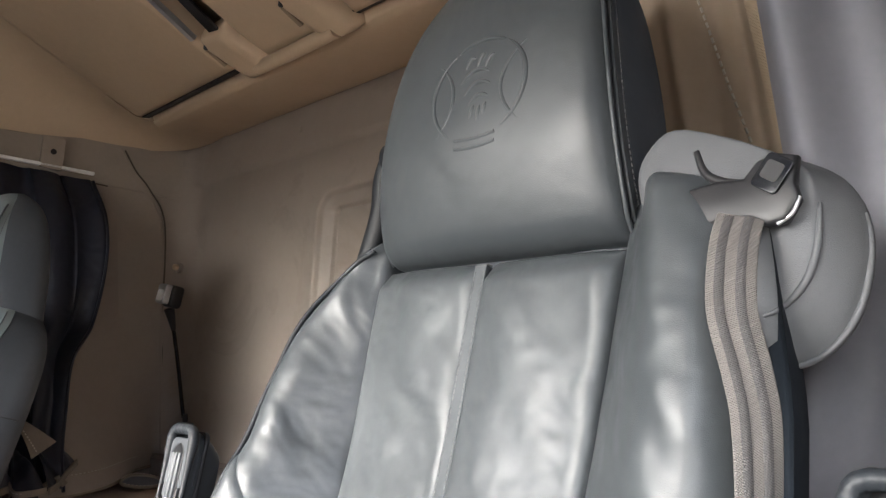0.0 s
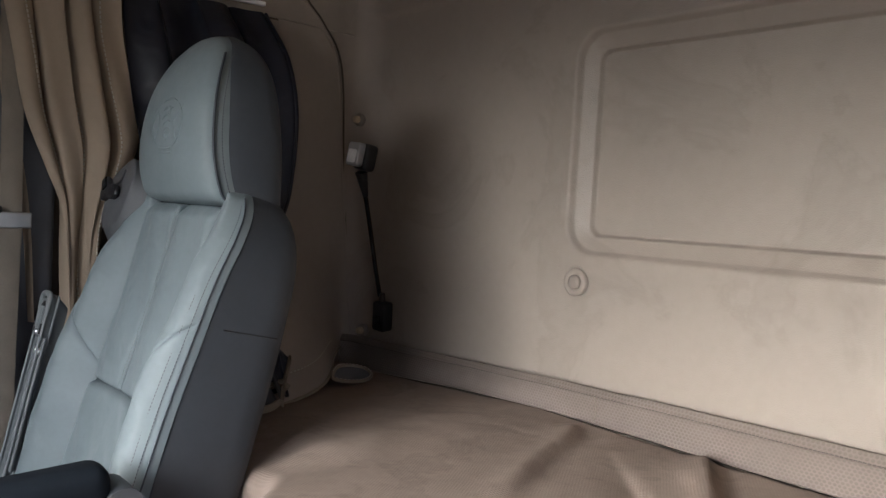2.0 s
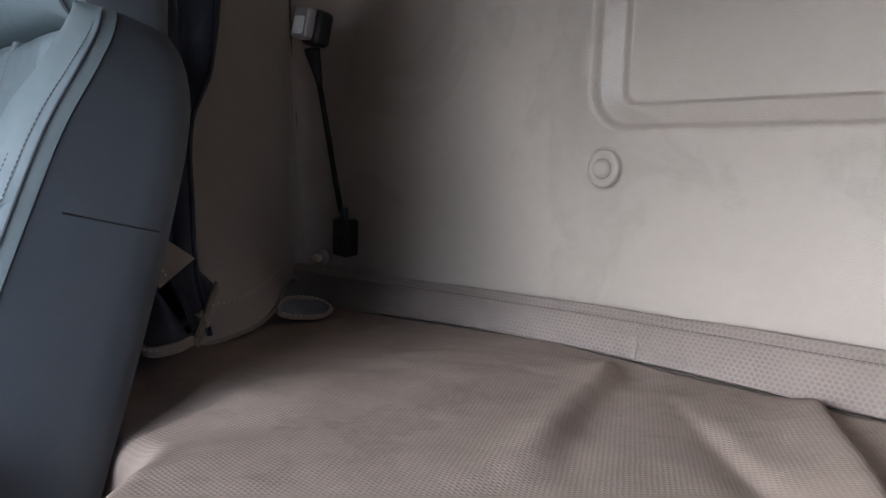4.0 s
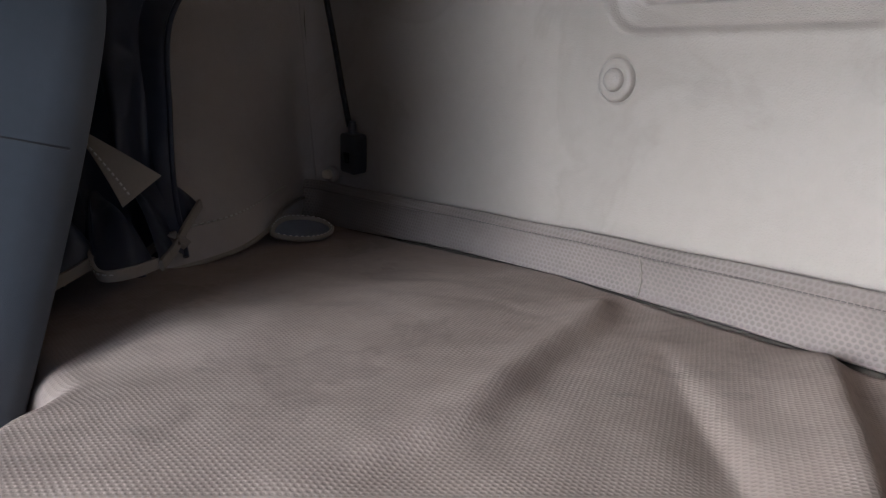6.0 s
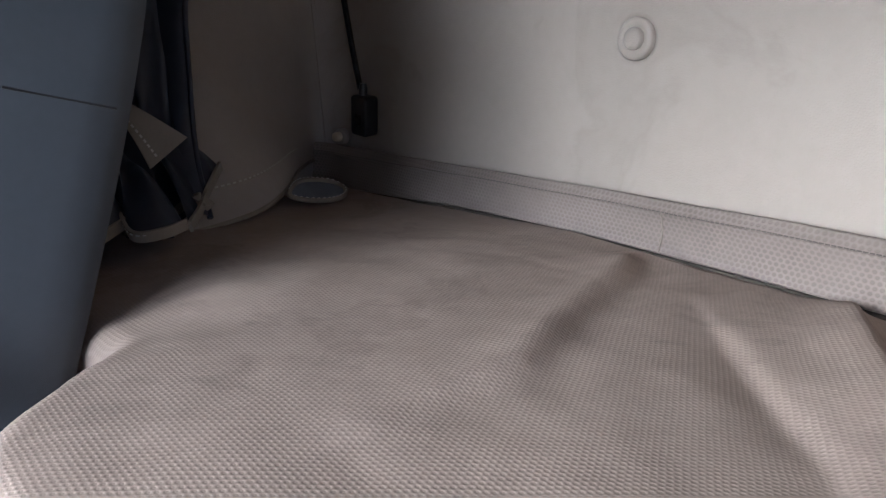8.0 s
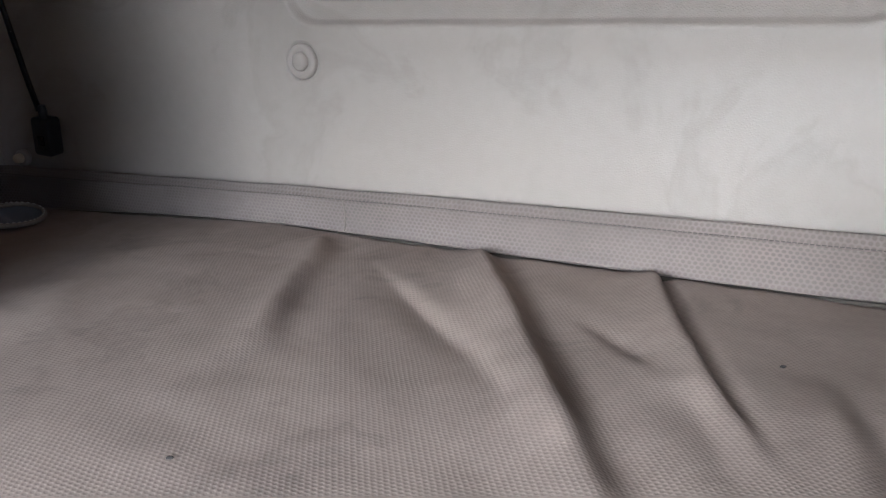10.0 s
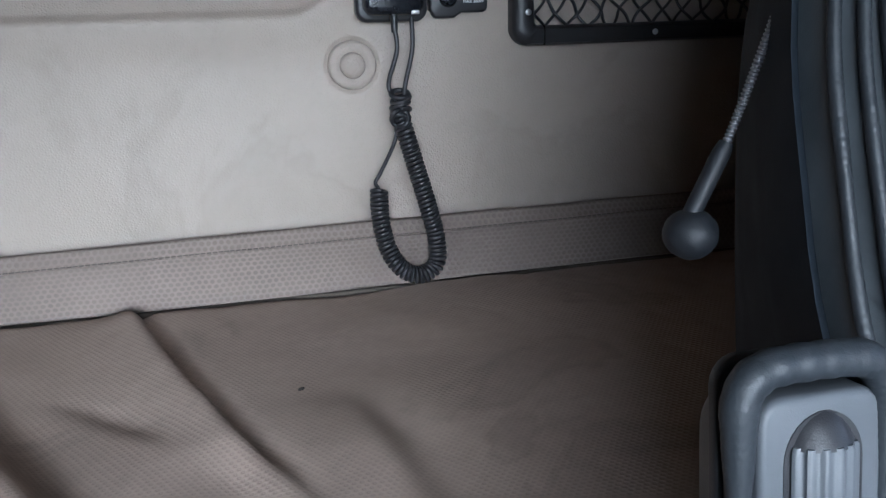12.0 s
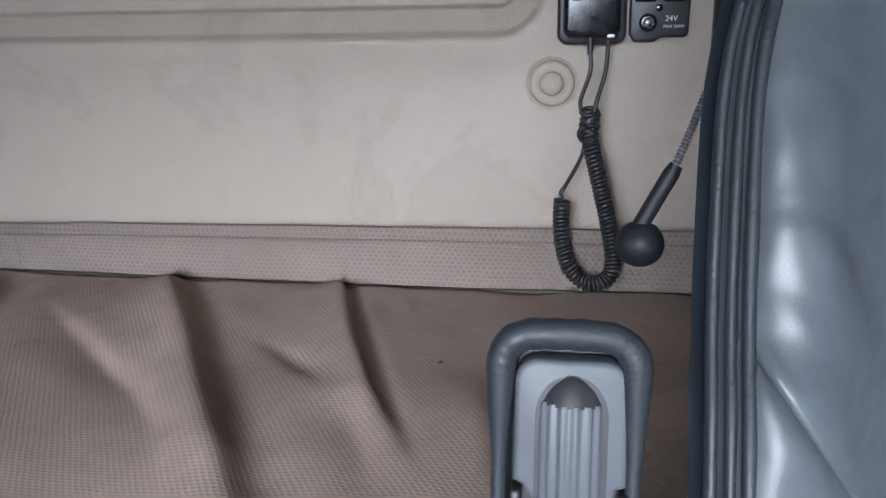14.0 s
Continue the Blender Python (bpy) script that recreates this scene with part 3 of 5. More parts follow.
def bunk():
    b = thing("bunk_mattress", (0, -0.33, 0.45), "creased brown woven mattress cover on the lower bunk", "mattress")
    nx, ny = 380, 118

    def top(s, t):
        x = -1.065 + 2.13 * s
        yf = bed_front(x)
        if t < 0.86:
            y = -0.030 + (yf + 0.03 + 0.03) * (t / 0.86)
            return (x, y, bed_top(x, y))
        a = (t - 0.86) / 0.14
        y = yf + 0.03
        if a < 0.4:
            g = a / 0.4 * math.pi / 2
            return (x, y - 0.03 * math.sin(g), bed_top(x, y) - 0.03 * (1 - math.cos(g)))
        return (x, yf, bed_top(x, y) - 0.03 - 0.22 * (a - 0.4) / 0.6)

    part("cover", sheet(nx, ny, top, 0.02, (0, 0, -1)), M_BED, b)
    base = boxes((-1.06, 1.06, -0.61, -0.01, 0.0, 0.42))
    part("base_box", base, M_FLOOR, b, "plain dark box below the bunk", flat=True)

    # upright border of the cover along the rear wall
    e = thing("bunk_border", (0, -0.03, 0.72), "brown mesh-weave border strip of the bunk against the rear wall", "border strip")
    top_z = [(-1.06, 0.733), (-0.92, 0.735), (-0.37, 0.752), (0.18, 0.763), (0.62, 0.769), (1.06, 0.772)]
    low_z = [(-1.06, 0.664), (-0.96, 0.666), (-0.59, 0.690), (-0.36, 0.697), (0.18, 0.697), (0.68, 0.704), (1.06, 0.706)]

    def band(s, t):
        x = -1.055 + 2.11 * s
        zt, zl = curve_at(top_z, x), curve_at(low_z, x) - 0.0005
        wob = 0.003 * noise.noise((x * 5, 0, t * 2))
        y = -0.036 + wob + 0.004 * math.sin(math.pi * min(t * 1.3, 1))
        if t > 0.80:
            y += 0.010 * (t - 0.80) / 0.20
        y -= max(abs(x) - 1.0, 0) ** 2 * 6
        return (x, y - 0.0012 * math.exp(-((t - 0.80) / 0.03) ** 2), zl + (zt - zl) * t + 0.001 * noise.noise((x * 9, 3, 0)))

    part("strip", sheet(300, 26, band, 0.012, (0, 1, 0)), M_BAND, e)
    part("lip", sheet(240, 8, lambda a, b_: Vector(band(a, 0.84 + 0.16 * b_)) + Vector((0, -0.0026 + 0.0008 * b_, 0.0016 * b_)), 0.003, (0, 1, 0)), M_BAND, e, "folded top lip")
    part("seam_thread", stitches([Vector(band(i / 200, 0.825)) + Vector((0, -0.0008, 0)) for i in range(201)], (0, -1, 0), 0.0046, 0.0012, 0.0005), M_SEAM_SHADE, e, "dark seam thread")
    # dark tube drawn in for the shade where the strip meets the bed
    part("lower_shade_line", sweep([(x, -0.031, curve_at(low_z, x) - 0.009) for x in [-1.05 + 0.03 * i for i in range(71)]], 0.006, 8), M_SEAM_SHADE, e, "dark line standing in for the shade below the strip")
    part("join", sweep([Vector(band(0.3588, 0.02 + 0.8 * i / 12)) + Vector((0.0005 * math.sin(i * 2.1), -0.0006, 0)) for i in range(13)], 0.0010, 6), M_HEM, e, "pale upright join in the strip")


# ---- seats ----
HW = [(-0.62, 0.214), (-0.30, 0.210), (-0.12, 0.208), (-0.06, 0.202), (-0.02, 0.184), (0.01, 0.156), (0.03, 0.122), (0.05, 0.09)]
HEAD_HW = [(0.0, 0.1325), (0.03, 0.133), (0.09, 0.128), (0.15, 0.119), (0.20, 0.106), (0.24, 0.084), (0.265, 0.058), (0.280, 0.028)]
HEAD_W = [(0.0, 0.014), (0.018, 0.026), (0.07, 0.034), (0.13, 0.031), (0.19, 0.018), (0.24, -0.004), (0.28, -0.034)]
BACK_W = [(-0.62, 0.030), (-0.45, 0.030), (-0.30, 0.022), (-0.15, 0.008), (0.0, 0.0), (0.05, -0.01)]


HW_WIDE = [(-0.62, 0.262), (-0.12, 0.262), (-0.08, 0.257), (-0.03, 0.248), (0.0, 0.240), (0.03, 0.226), (0.05, 0.20)]
EDGE_IN = [(-0.6, 0.098), (-0.4, 0.096), (-0.28, 0.086), (-0.20, 0.068), (-0.175, 0.058), (-0.155, 0.052), (-0.136, 0.048), (-0.096, 0.039), (-0.056, 0.031), (-0.02, 0.018), (0.02, 0.004), (0.05, -0.008)]

FORWARD_OUT = [(-0.6, 0.0), (-0.2, 0.0), (-0.1, 0.016), (-0.04, 0.034), (0.0, 0.046), (0.03, 0.046), (0.05, 0.04)]


def inner_edge(v):
    return curve_at([(-0.6, 0.105), (-0.3, 0.115), (-0.1, 0.124), (0.0, 0.128), (0.05, 0.128)], v)


def head_w(u, v):
    h = curve_at(HEAD_HW, v)
    q = min(abs(u) / h, 1)
    return curve_at(HEAD_W, v) - 0.007 * q ** 2 - 0.009 * q ** 6


def bolster_w(q, v, k=0.0, roll=0.0):
    """Front of a side bolster: q from the inner (0) to the outer edge (1)."""
    b = curve_at([(-0.6, 0.055), (-0.35, 0.055), (-0.2, 0.050), (-0.1, 0.038), (-0.04, 0.020), (0.0, 0.006), (0.05, 0.0)], v)
    edge = curve_at([(-0.6, 0.014), (-0.2, 0.010), (-0.1, 0.006), (0.0, -0.012), (0.05, -0.02)], v)
    prof = curve_at([(0, 0.0), (0.25, 0.55), (0.55, 1.0), (0.8, 0.86), (1.0, 0.35)], q)
    w = curve_at(BACK_W, v) + b * prof + edge * smooth01(0.55, 1.0, q) - roll * smooth01(0.35, 1.0, q)
    if k > 0:
        rim = curve_at(BACK_W, v) + b * 0.35 + edge - roll
        return w + (curve_at(EDGE_IN, v) - rim) * smooth01(0.1, 1.0, q)
    return w - k * curve_at(FORWARD_OUT, v) * smooth01(0.0, 0.65, q)


def seat(name, at, lean, label, belt_side, wrinkle, arm_sides, arm_down, head_lean=-3.0, taper=0.15, thin=0.022, head_depth=0.0, wide=False, forward=0.0, ridges=3, head_scale=1.0, head_shift=0.0, head_tall=1.0, roll=0.0):
    worn = wrinkle > 0.6
    taut, soft = (M_LEATHER_DARK, M_LEATHER) if worn else (M_LEATHER_LIT, M_LEATHER_LIT)
    base = thing(name, (at[0], at[1] - 0.35, 0.0), label, "truck seat", "cab seats")
    MS = Matrix.Translation(at) @ pose(0, 0, 0, -lean)

    def hw(side, v):
        return curve_at(HW_WIDE if wide and side > 0 else HW, v) - (0.001 if wide and side < 0 else 0.0)

    def trim(side, v):
        return hw(side, v) - (0.024 if wide and side > 0 else 0.0065 if worn and side < 0 else 0.0)

    def fw(side):
        return forward if side < 0 else (-1.0 if wide else 0.0)

    def bw(q, v, side):
        return bolster_w(q, v, fw(side), roll)

    def P(u, v, w):
        return MS @ Vector((u, -w, v))

    def D(u, v, w):
        return (MS.to_3x3() @ Vector((u, -w, v))).normalized()

    OUT = D(0, 0, 1)
    MH = Matrix.Translation(at) @ pose(0, 0, 0, -head_lean)

    def PH(u, v, w):
        return MH @ Vector((u * head_scale + head_shift, -w, v * head_tall))

    def DH(u, v, w):
        return (MH.to_3x3() @ Vector((u, -w, v))).normalized()

    def wr(u, v, k):
        if k > 10:
            return 0.0012 * noise.noise((u * 7, v * 7, k)) * wrinkle
        q = 0.5 * noise.noise((u * 5, v * 4, k + 9))
        a = noise.noise((u * 17 + v * 9 + k, v * 7 - u * 4 + q, k * 1.7))
        b_ = noise.noise((u * 30 + v * 26 + q, v * 9 - u * 9, k))
        c_ = abs(noise.noise((u * 44 + v * 50, v * 26 - u * 30, k + 2)))
        return wrinkle * (1.0 if worn else 1.7) * (0.0055 * a + 0.0026 * b_ - 0.0012 * c_ + 0.002 * noise.noise((u * 6, v * 6, k + 4)))

    def pad(pname, nu, nv, f, mat, width, height, k, label_="", thick=0.022, tuck=0.010, frame_=None):
        def g(s, t):
            u, v, w = f(s, t)
            d = min(min(s, 1 - s) * width, min(t, 1 - t) * height)
            q = 1 - min(d / 0.014, 1)
            w -= tuck * (1 - math.sqrt(max(1 - q * q, 0)))
            return (frame_ or P)(u, v, w + wr(u, v, k) * (1 - q))
        return part(pname, sheet(nu, nv, g, thick, -OUT), mat, base, label_)

    # core with dark sides and back; their shade is put into the colour
    vs = [-0.62 + 0.67 * i / 40 for i in range(41)]

    def core(s, t):
        v = vs[int(round(t * 40))]
        hs = {1: hw(1, v), -1: hw(-1, v)}
        es = {1: bw(1.0, v, 1) - 0.004, -1: bw(1.0, v, -1) - 0.004}
        bk = curve_at([(-0.62, -0.082), (-0.3, -0.106), (-0.1, -0.112), (0.0, -0.105), (0.05, -0.085)], v) + thin

        def half(side):
            h, e = hs[side], es[side]
            return [(side * p, q) for p, q in ((h - 0.012, e - 0.020), (h - 0.001, e - (0.004 if wide and side > 0 else 0.012)), (h - 0.005 * taper, 0.72 * e + 0.28 * bk), (h - 0.013 * taper, (e + bk) / 2 + 0.005), (h - 0.021 * taper, 0.27 * e + 0.73 * bk + 0.008), (h - 0.030 * taper, bk + 0.022), (h - 0.008 - 0.032 * taper, bk + 0.006), (h - 0.030 - 0.03 * taper, bk))]
        low = curve_at(BACK_W, v) - 0.034
        ring = half(1) + [(0.0, bk - 0.008)] + half(-1)[::-1] + [(-0.08, low), (0.0, low), (0.08, low)]
        u, w = ring[int(round(s * len(ring))) % len(ring)]
        return P(u, v, w)

    bm = bmesh.new()
    rows = add_grid(bm, 20, 41, core, True)
    bm.faces.new(rows[0])
    bm.faces.new(rows[-1][::-1])
    part("back_shell", bm, M_FABRIC if worn else M_SEAT_SIDE, base, "dark slate side and back with shade put into the colour")

    # two halves of the middle panel, and the lumbar pad
    for s0, k in ((-1, 1.0), (1, 2.0)):
        def mid(s, t, s0=s0):
            v = -0.292 + 0.290 * t
            e = inner_edge(v)
            u = s0 * (0.002 + s * (e - 0.002))
            return u, v, curve_at(BACK_W, v) + 0.006 + 0.004 * math.sin(math.pi * s) - 0.010 * smooth01(0.93, 1, t)
        pad("middle_panel", 44, 96, mid, soft, 0.12, 0.30, k, "soft creased grey leather", tuck=0.006)

    def lum(s, t):
        v = -0.60 + 0.305 * t
        return (2 * s - 1) * inner_edge(v), v, curve_at(BACK_W, v) + 0.008 + 0.008 * math.sin(math.pi * t)
    pad("lumbar_pad", 40, 44, lum, taut, 0.23, 0.30, 3.0)

    # bolsters, each in an upper and a lower piece
    for side in (-1, 1):
        def bol(s, t, lo, hi, side=side):
            cut = -0.275 + 0.115 * s
            v = (cut - 0.001) + (0.031 - cut) * t if lo is None else -0.60 + (cut + 0.001 + 0.60) * t
            i, h = inner_edge(v), trim(side, v)
            i = min(i, h - 0.02)
            return side * (i + (h - i) * s), v, bw(s, v, side)
        pad("bolster_upper", 36, 80, lambda s, t, b=bol: b(s, t, None, 0), (taut if side > 0 else M_CRUMPLED) if worn else soft, 0.085, 0.25, 5.0 + side, "creased grey leather bolster", thick=0.022 if worn else 0.010, tuck=0.005)
        pad("bolster_lower", 36, 70, lambda s, t, b=bol: b(s, t, 1, 0), M_CRUMPLED if worn and side < 0 else taut, 0.09, 0.35, 8.0 + side, thick=0.022 if worn else 0.010, tuck=0.005)
        for off, rad, rn in ((0.000, 0.0024, "edge_piping"), (0.0046, 0.0022, "edge_welt"), (0.0092, 0.0024, "edge_welt"))[:1 if (wide and side > 0) or not worn else ridges]:
            line = []
            for i in range(901):
                v = -0.585 + 0.600 * i / 900
                h = trim(side, v)
                line.append(P(side * (h - off), v, bw(1.0 - off / (h - min(inner_edge(v), h - 0.02)), v, side) + (0.0006 if off else -0.002)))
            part(rn, sweep(line, lambda t, rad=rad if worn else rad * 0.5, off=off: rad * (1 + 0.032 * math.sin(t * 1250 + off * 900 + 5 * math.sin(t * 31) + 2 * math.sin(t * 83)) + 0.05 * math.sin(t * 57 + off * 300)), 8), M_RIDGE if worn else M_SEAT_SIDE, base, "gathered leather welt")
        row = [P(side * (hw(side, v) - 0.0110), v, bw(0.9, v, side) + 0.0010) for v in [-0.56 + 0.575 * i / 90 for i in range(91)]]
        if not worn:
            row_in = [P(side * (hw(side, v) - 0.0045), v, bw(0.955, v, side) + 0.0008) for v in [-0.56 + 0.575 * i / 90 for i in range(91)]]
            part("edge_stitching", stitches(row_in, D(side * 0.5, 0, 0.8), 0.0030, 0.0016, 0.0005), M_THREAD_DK, base, "dark thread")
            part("edge_stitching", stitches(row, D(side * 0.3, 0, 0.9), 0.0030, 0.0016, 0.0005), M_THREAD_DK, base, "dark thread")
        # seam across the dark side
        sv = -0.165
        h = hw(side, sv)
        e, bk = bw(1.0, sv, side) - 0.004, -0.114 + thin
        line = []
        for p, q in ((h - 0.001 * taper, e - 0.034), (h - 0.016 * taper, (e + bk) / 2 + 0.01), (h - 0.030 * taper, bk + 0.022)):
            line.append((p, q))
        line = [P(side * (a0 + (a1 - a0) * k / 6), sv, b0 + (b1 - b0) * k / 6) for (a0, b0), (a1, b1) in zip(line, line[1:]) for k in range(7)]
        if not worn:
            part("side_seam", sweep(line, 0.0011, 6), M_BLACK, base)
    # stitched seam down the middle
    for off in (-0.0045, 0.0045):
        row = [P(off, v, curve_at(BACK_W, v) + 0.0050) for v in [-0.275 + 0.265 * i / 60 for i in range(61)]]
        part("middle_stitching", stitches(row, OUT, 0.0036, 0.0014, 0.00042), M_THREAD, base, "pale grey thread")
    part("middle_strip", ribbon([P(0, v, curve_at(BACK_W, v) + 0.0030) for v in [-0.288 + 0.280 * i / 40 for i in range(41)]], P(1, 0, 0) - P(0, 0, 0), 0.0130, 0.004), soft, base, "narrow leather strip between the stitch rows")
    part("middle_seam", sweep([P(0, v, curve_at(BACK_W, v) + 0.0015) for v in [-0.28 + 0.27 * i / 40 for i in range(41)]], 0.0022, 6), taut, base)

    # headrest: dark body, leather face, stitching, embossed badge
    def hb(s, t):
        v = -0.012 + 0.297 * t
        vv = min(max(v, 0), 0.279)
        h = max(curve_at(HEAD_HW, vv) + 0.002, 0.012)
        f = head_w(h * 0.98, vv) - 0.007
        bk = curve_at([(0.0, -0.105), (0.1, -0.112), (0.2, -0.108), (0.25, -0.096), (0.28, -0.075)], vv) + head_depth
        a = 2 * math.pi * s
        c, sn = math.cos(a), math.sin(a)
        u = math.copysign(abs(c) ** 0.35, c) * h
        w = (f + bk) / 2 + math.copysign(abs(sn) ** 0.5, sn) * (f - bk) / 2
        if t > 0.97:
            u, w = u * 0.8, (f + bk) / 2 + (w - (f + bk) / 2) * 0.85
        return PH(u, v if t < 0.97 else v - 0.003, w)
    bm = bmesh.new()
    rows = add_grid(bm, 40, 34, hb, True)
    bm.faces.new(rows[0])
    bm.faces.new(rows[-1][::-1])
    part("headrest", bm, M_SEAT_SIDE, base, "dark headrest body")

    def face(s, t):
        v = 0.2805 * t
        h = curve_at(HEAD_HW, v)
        u = (2 * s - 1) * h
        return u, v, head_w(u, v)
    pad("headrest_face", 60, 60, face, taut, 0.26, 0.27, 11.0, "smooth grey leather face", tuck=0.009, frame_=PH)
    for side in (-1, 1):
        for off, sink in ((0.004, 0.001), (-0.004, -0.014)):
            row = []
            for i in range(71):
                v = 0.006 + 0.235 * i / 70
                h = curve_at(HEAD_HW, v)
                row.append(PH(side * (h - off * 1.2), v, head_w(h - max(off, 0), v) + sink - 0.004))
            part("headrest_stitching", stitches(row, DH(side * 0.7, 0, 0.7), 0.0030, 0.0014, 0.0005), M_THREAD_DK, base, "dark thread")
        for back, out_ in ((0.007, 0.001), (0.013, 0.0022)) if worn else ((0.007, 0.001),):
            piping = [PH(side * (curve_at(HEAD_HW, v) + out_), v, head_w(curve_at(HEAD_HW, v), v) - back) for v in [0.003 + 0.24 * i / 60 for i in range(61)]]
            part("headrest_piping", sweep(piping, 0.0017 if worn else 0.0020, 8), taut if worn else M_SEAT_SIDE, base)

    # plain raised badge: a ring, two inner bows, a foot and a plain middle
    def on_face(u, v, lift=0.0009):
        return PH(u, v, head_w(u, v) + lift)
    cu, cv = 0.013, 0.128
    bm = bmesh.new()

    def ridge(pts, r):
        sweep([on_face(cu + 1.32 * a, b_, -0.0005) for a, b_ in pts], r, 8, bm)
    for a0, a1 in ((-60, 55), (125, 240), (60, 120)):
        ridge([(0.0385 * math.cos(radians(a)), cv + 0.042 * math.sin(radians(a))) for a in np.linspace(a0, a1, 26)], lambda t: 0.0021 * math.sin(math.pi * (0.04 + 0.92 * t)) ** 0.4)
    for sgn in (-1, 1):
        ridge([(sgn * (0.036 - 0.016 * math.sin(math.pi * t) ** 0.8), cv + 0.030 - 0.064 * t) for t in np.linspace(0, 1, 22)], lambda t: 0.0019 * math.sin(math.pi * (0.05 + 0.9 * t)) ** 0.5)
    for dz in (-0.040, -0.047):
        ridge([(x, cv + dz + 6 * x * x) for x in np.linspace(-0.017, 0.017, 14)], 0.0018)
    for x0, z0, x1, z1, bend in ((-0.011, 0.020, -0.004, 0.027, 0.004), (-0.001, 0.019, 0.004, 0.029, 0.003), (0.006, 0.017, 0.012, 0.026, 0.003), (-0.014, 0.008, 0.009, 0.013, 0.006), (-0.010, -0.003, 0.011, 0.002, 0.006),
                                 (-0.006, -0.013, 0.010, -0.008, 0.005), (-0.004, -0.024, -0.001, -0.013, 0.001), (0.002, -0.027, 0.004, -0.014, 0.001), (0.007, -0.023, 0.009, -0.013, 0.001)):
        ridge([(x0 + (x1 - x0) * t, cv + z0 + (z1 - z0) * t + bend * math.sin(math.pi * t)) for t in np.linspace(0, 1, 12)], lambda t: 0.0022 * math.sin(math.pi * (0.08 + 0.84 * t)) ** 0.6)
    part("badge", bm, taut, base, "plain embossed leather badge")

    # cushion and foot
    cz = 0.50
    cy = at[1] - 0.40

    def cush(s, t):
        x = (2 * s - 1)
        y = cy - 0.25 + 0.50 * t
        z = cz + 0.028 * abs(x) ** 3 + 0.03 * (1 - t) - 0.02 * smooth01(0.85, 1.0, abs(x)) - 0.04 * (1 - smooth01(0, 0.1, t))
        return Vector((at[0] + x * 0.235, y, z))
    part("cushion", sheet(30, 30, cush, 0.13, (0, 0, -1)), taut, base)
    part("cushion_frame", rbox((0.44, 0.46, 0.12), 0.02, pose(at[0], cy, 0.33)), M_BLACK, base)
    part("pedestal", rbox((0.30, 0.34, 0.30), 0.02, pose(at[0], cy, 0.15)), M_BLACK, base)

    # armrests
    for spot in arm_sides:
        armrest(base, P, *spot, worn)
    for side in arm_down:
        ax = at[0] + side * 0.245
        ay = at[1] - 0.17
        a = part("armrest", rbox((0.056, 0.36, 0.055), 0.02, pose(ax, ay - 0.19, 0.70, 3), 4), M_FABRIC, base, "dark padded armrest swung down")
        part("pivot", lathe([(0.024, -0.03), (0.024, 0.03)], pose(ax, ay, 0.685, 0, 90), 20), M_GREY_PLASTIC, a)
    return base, P, D, OUT


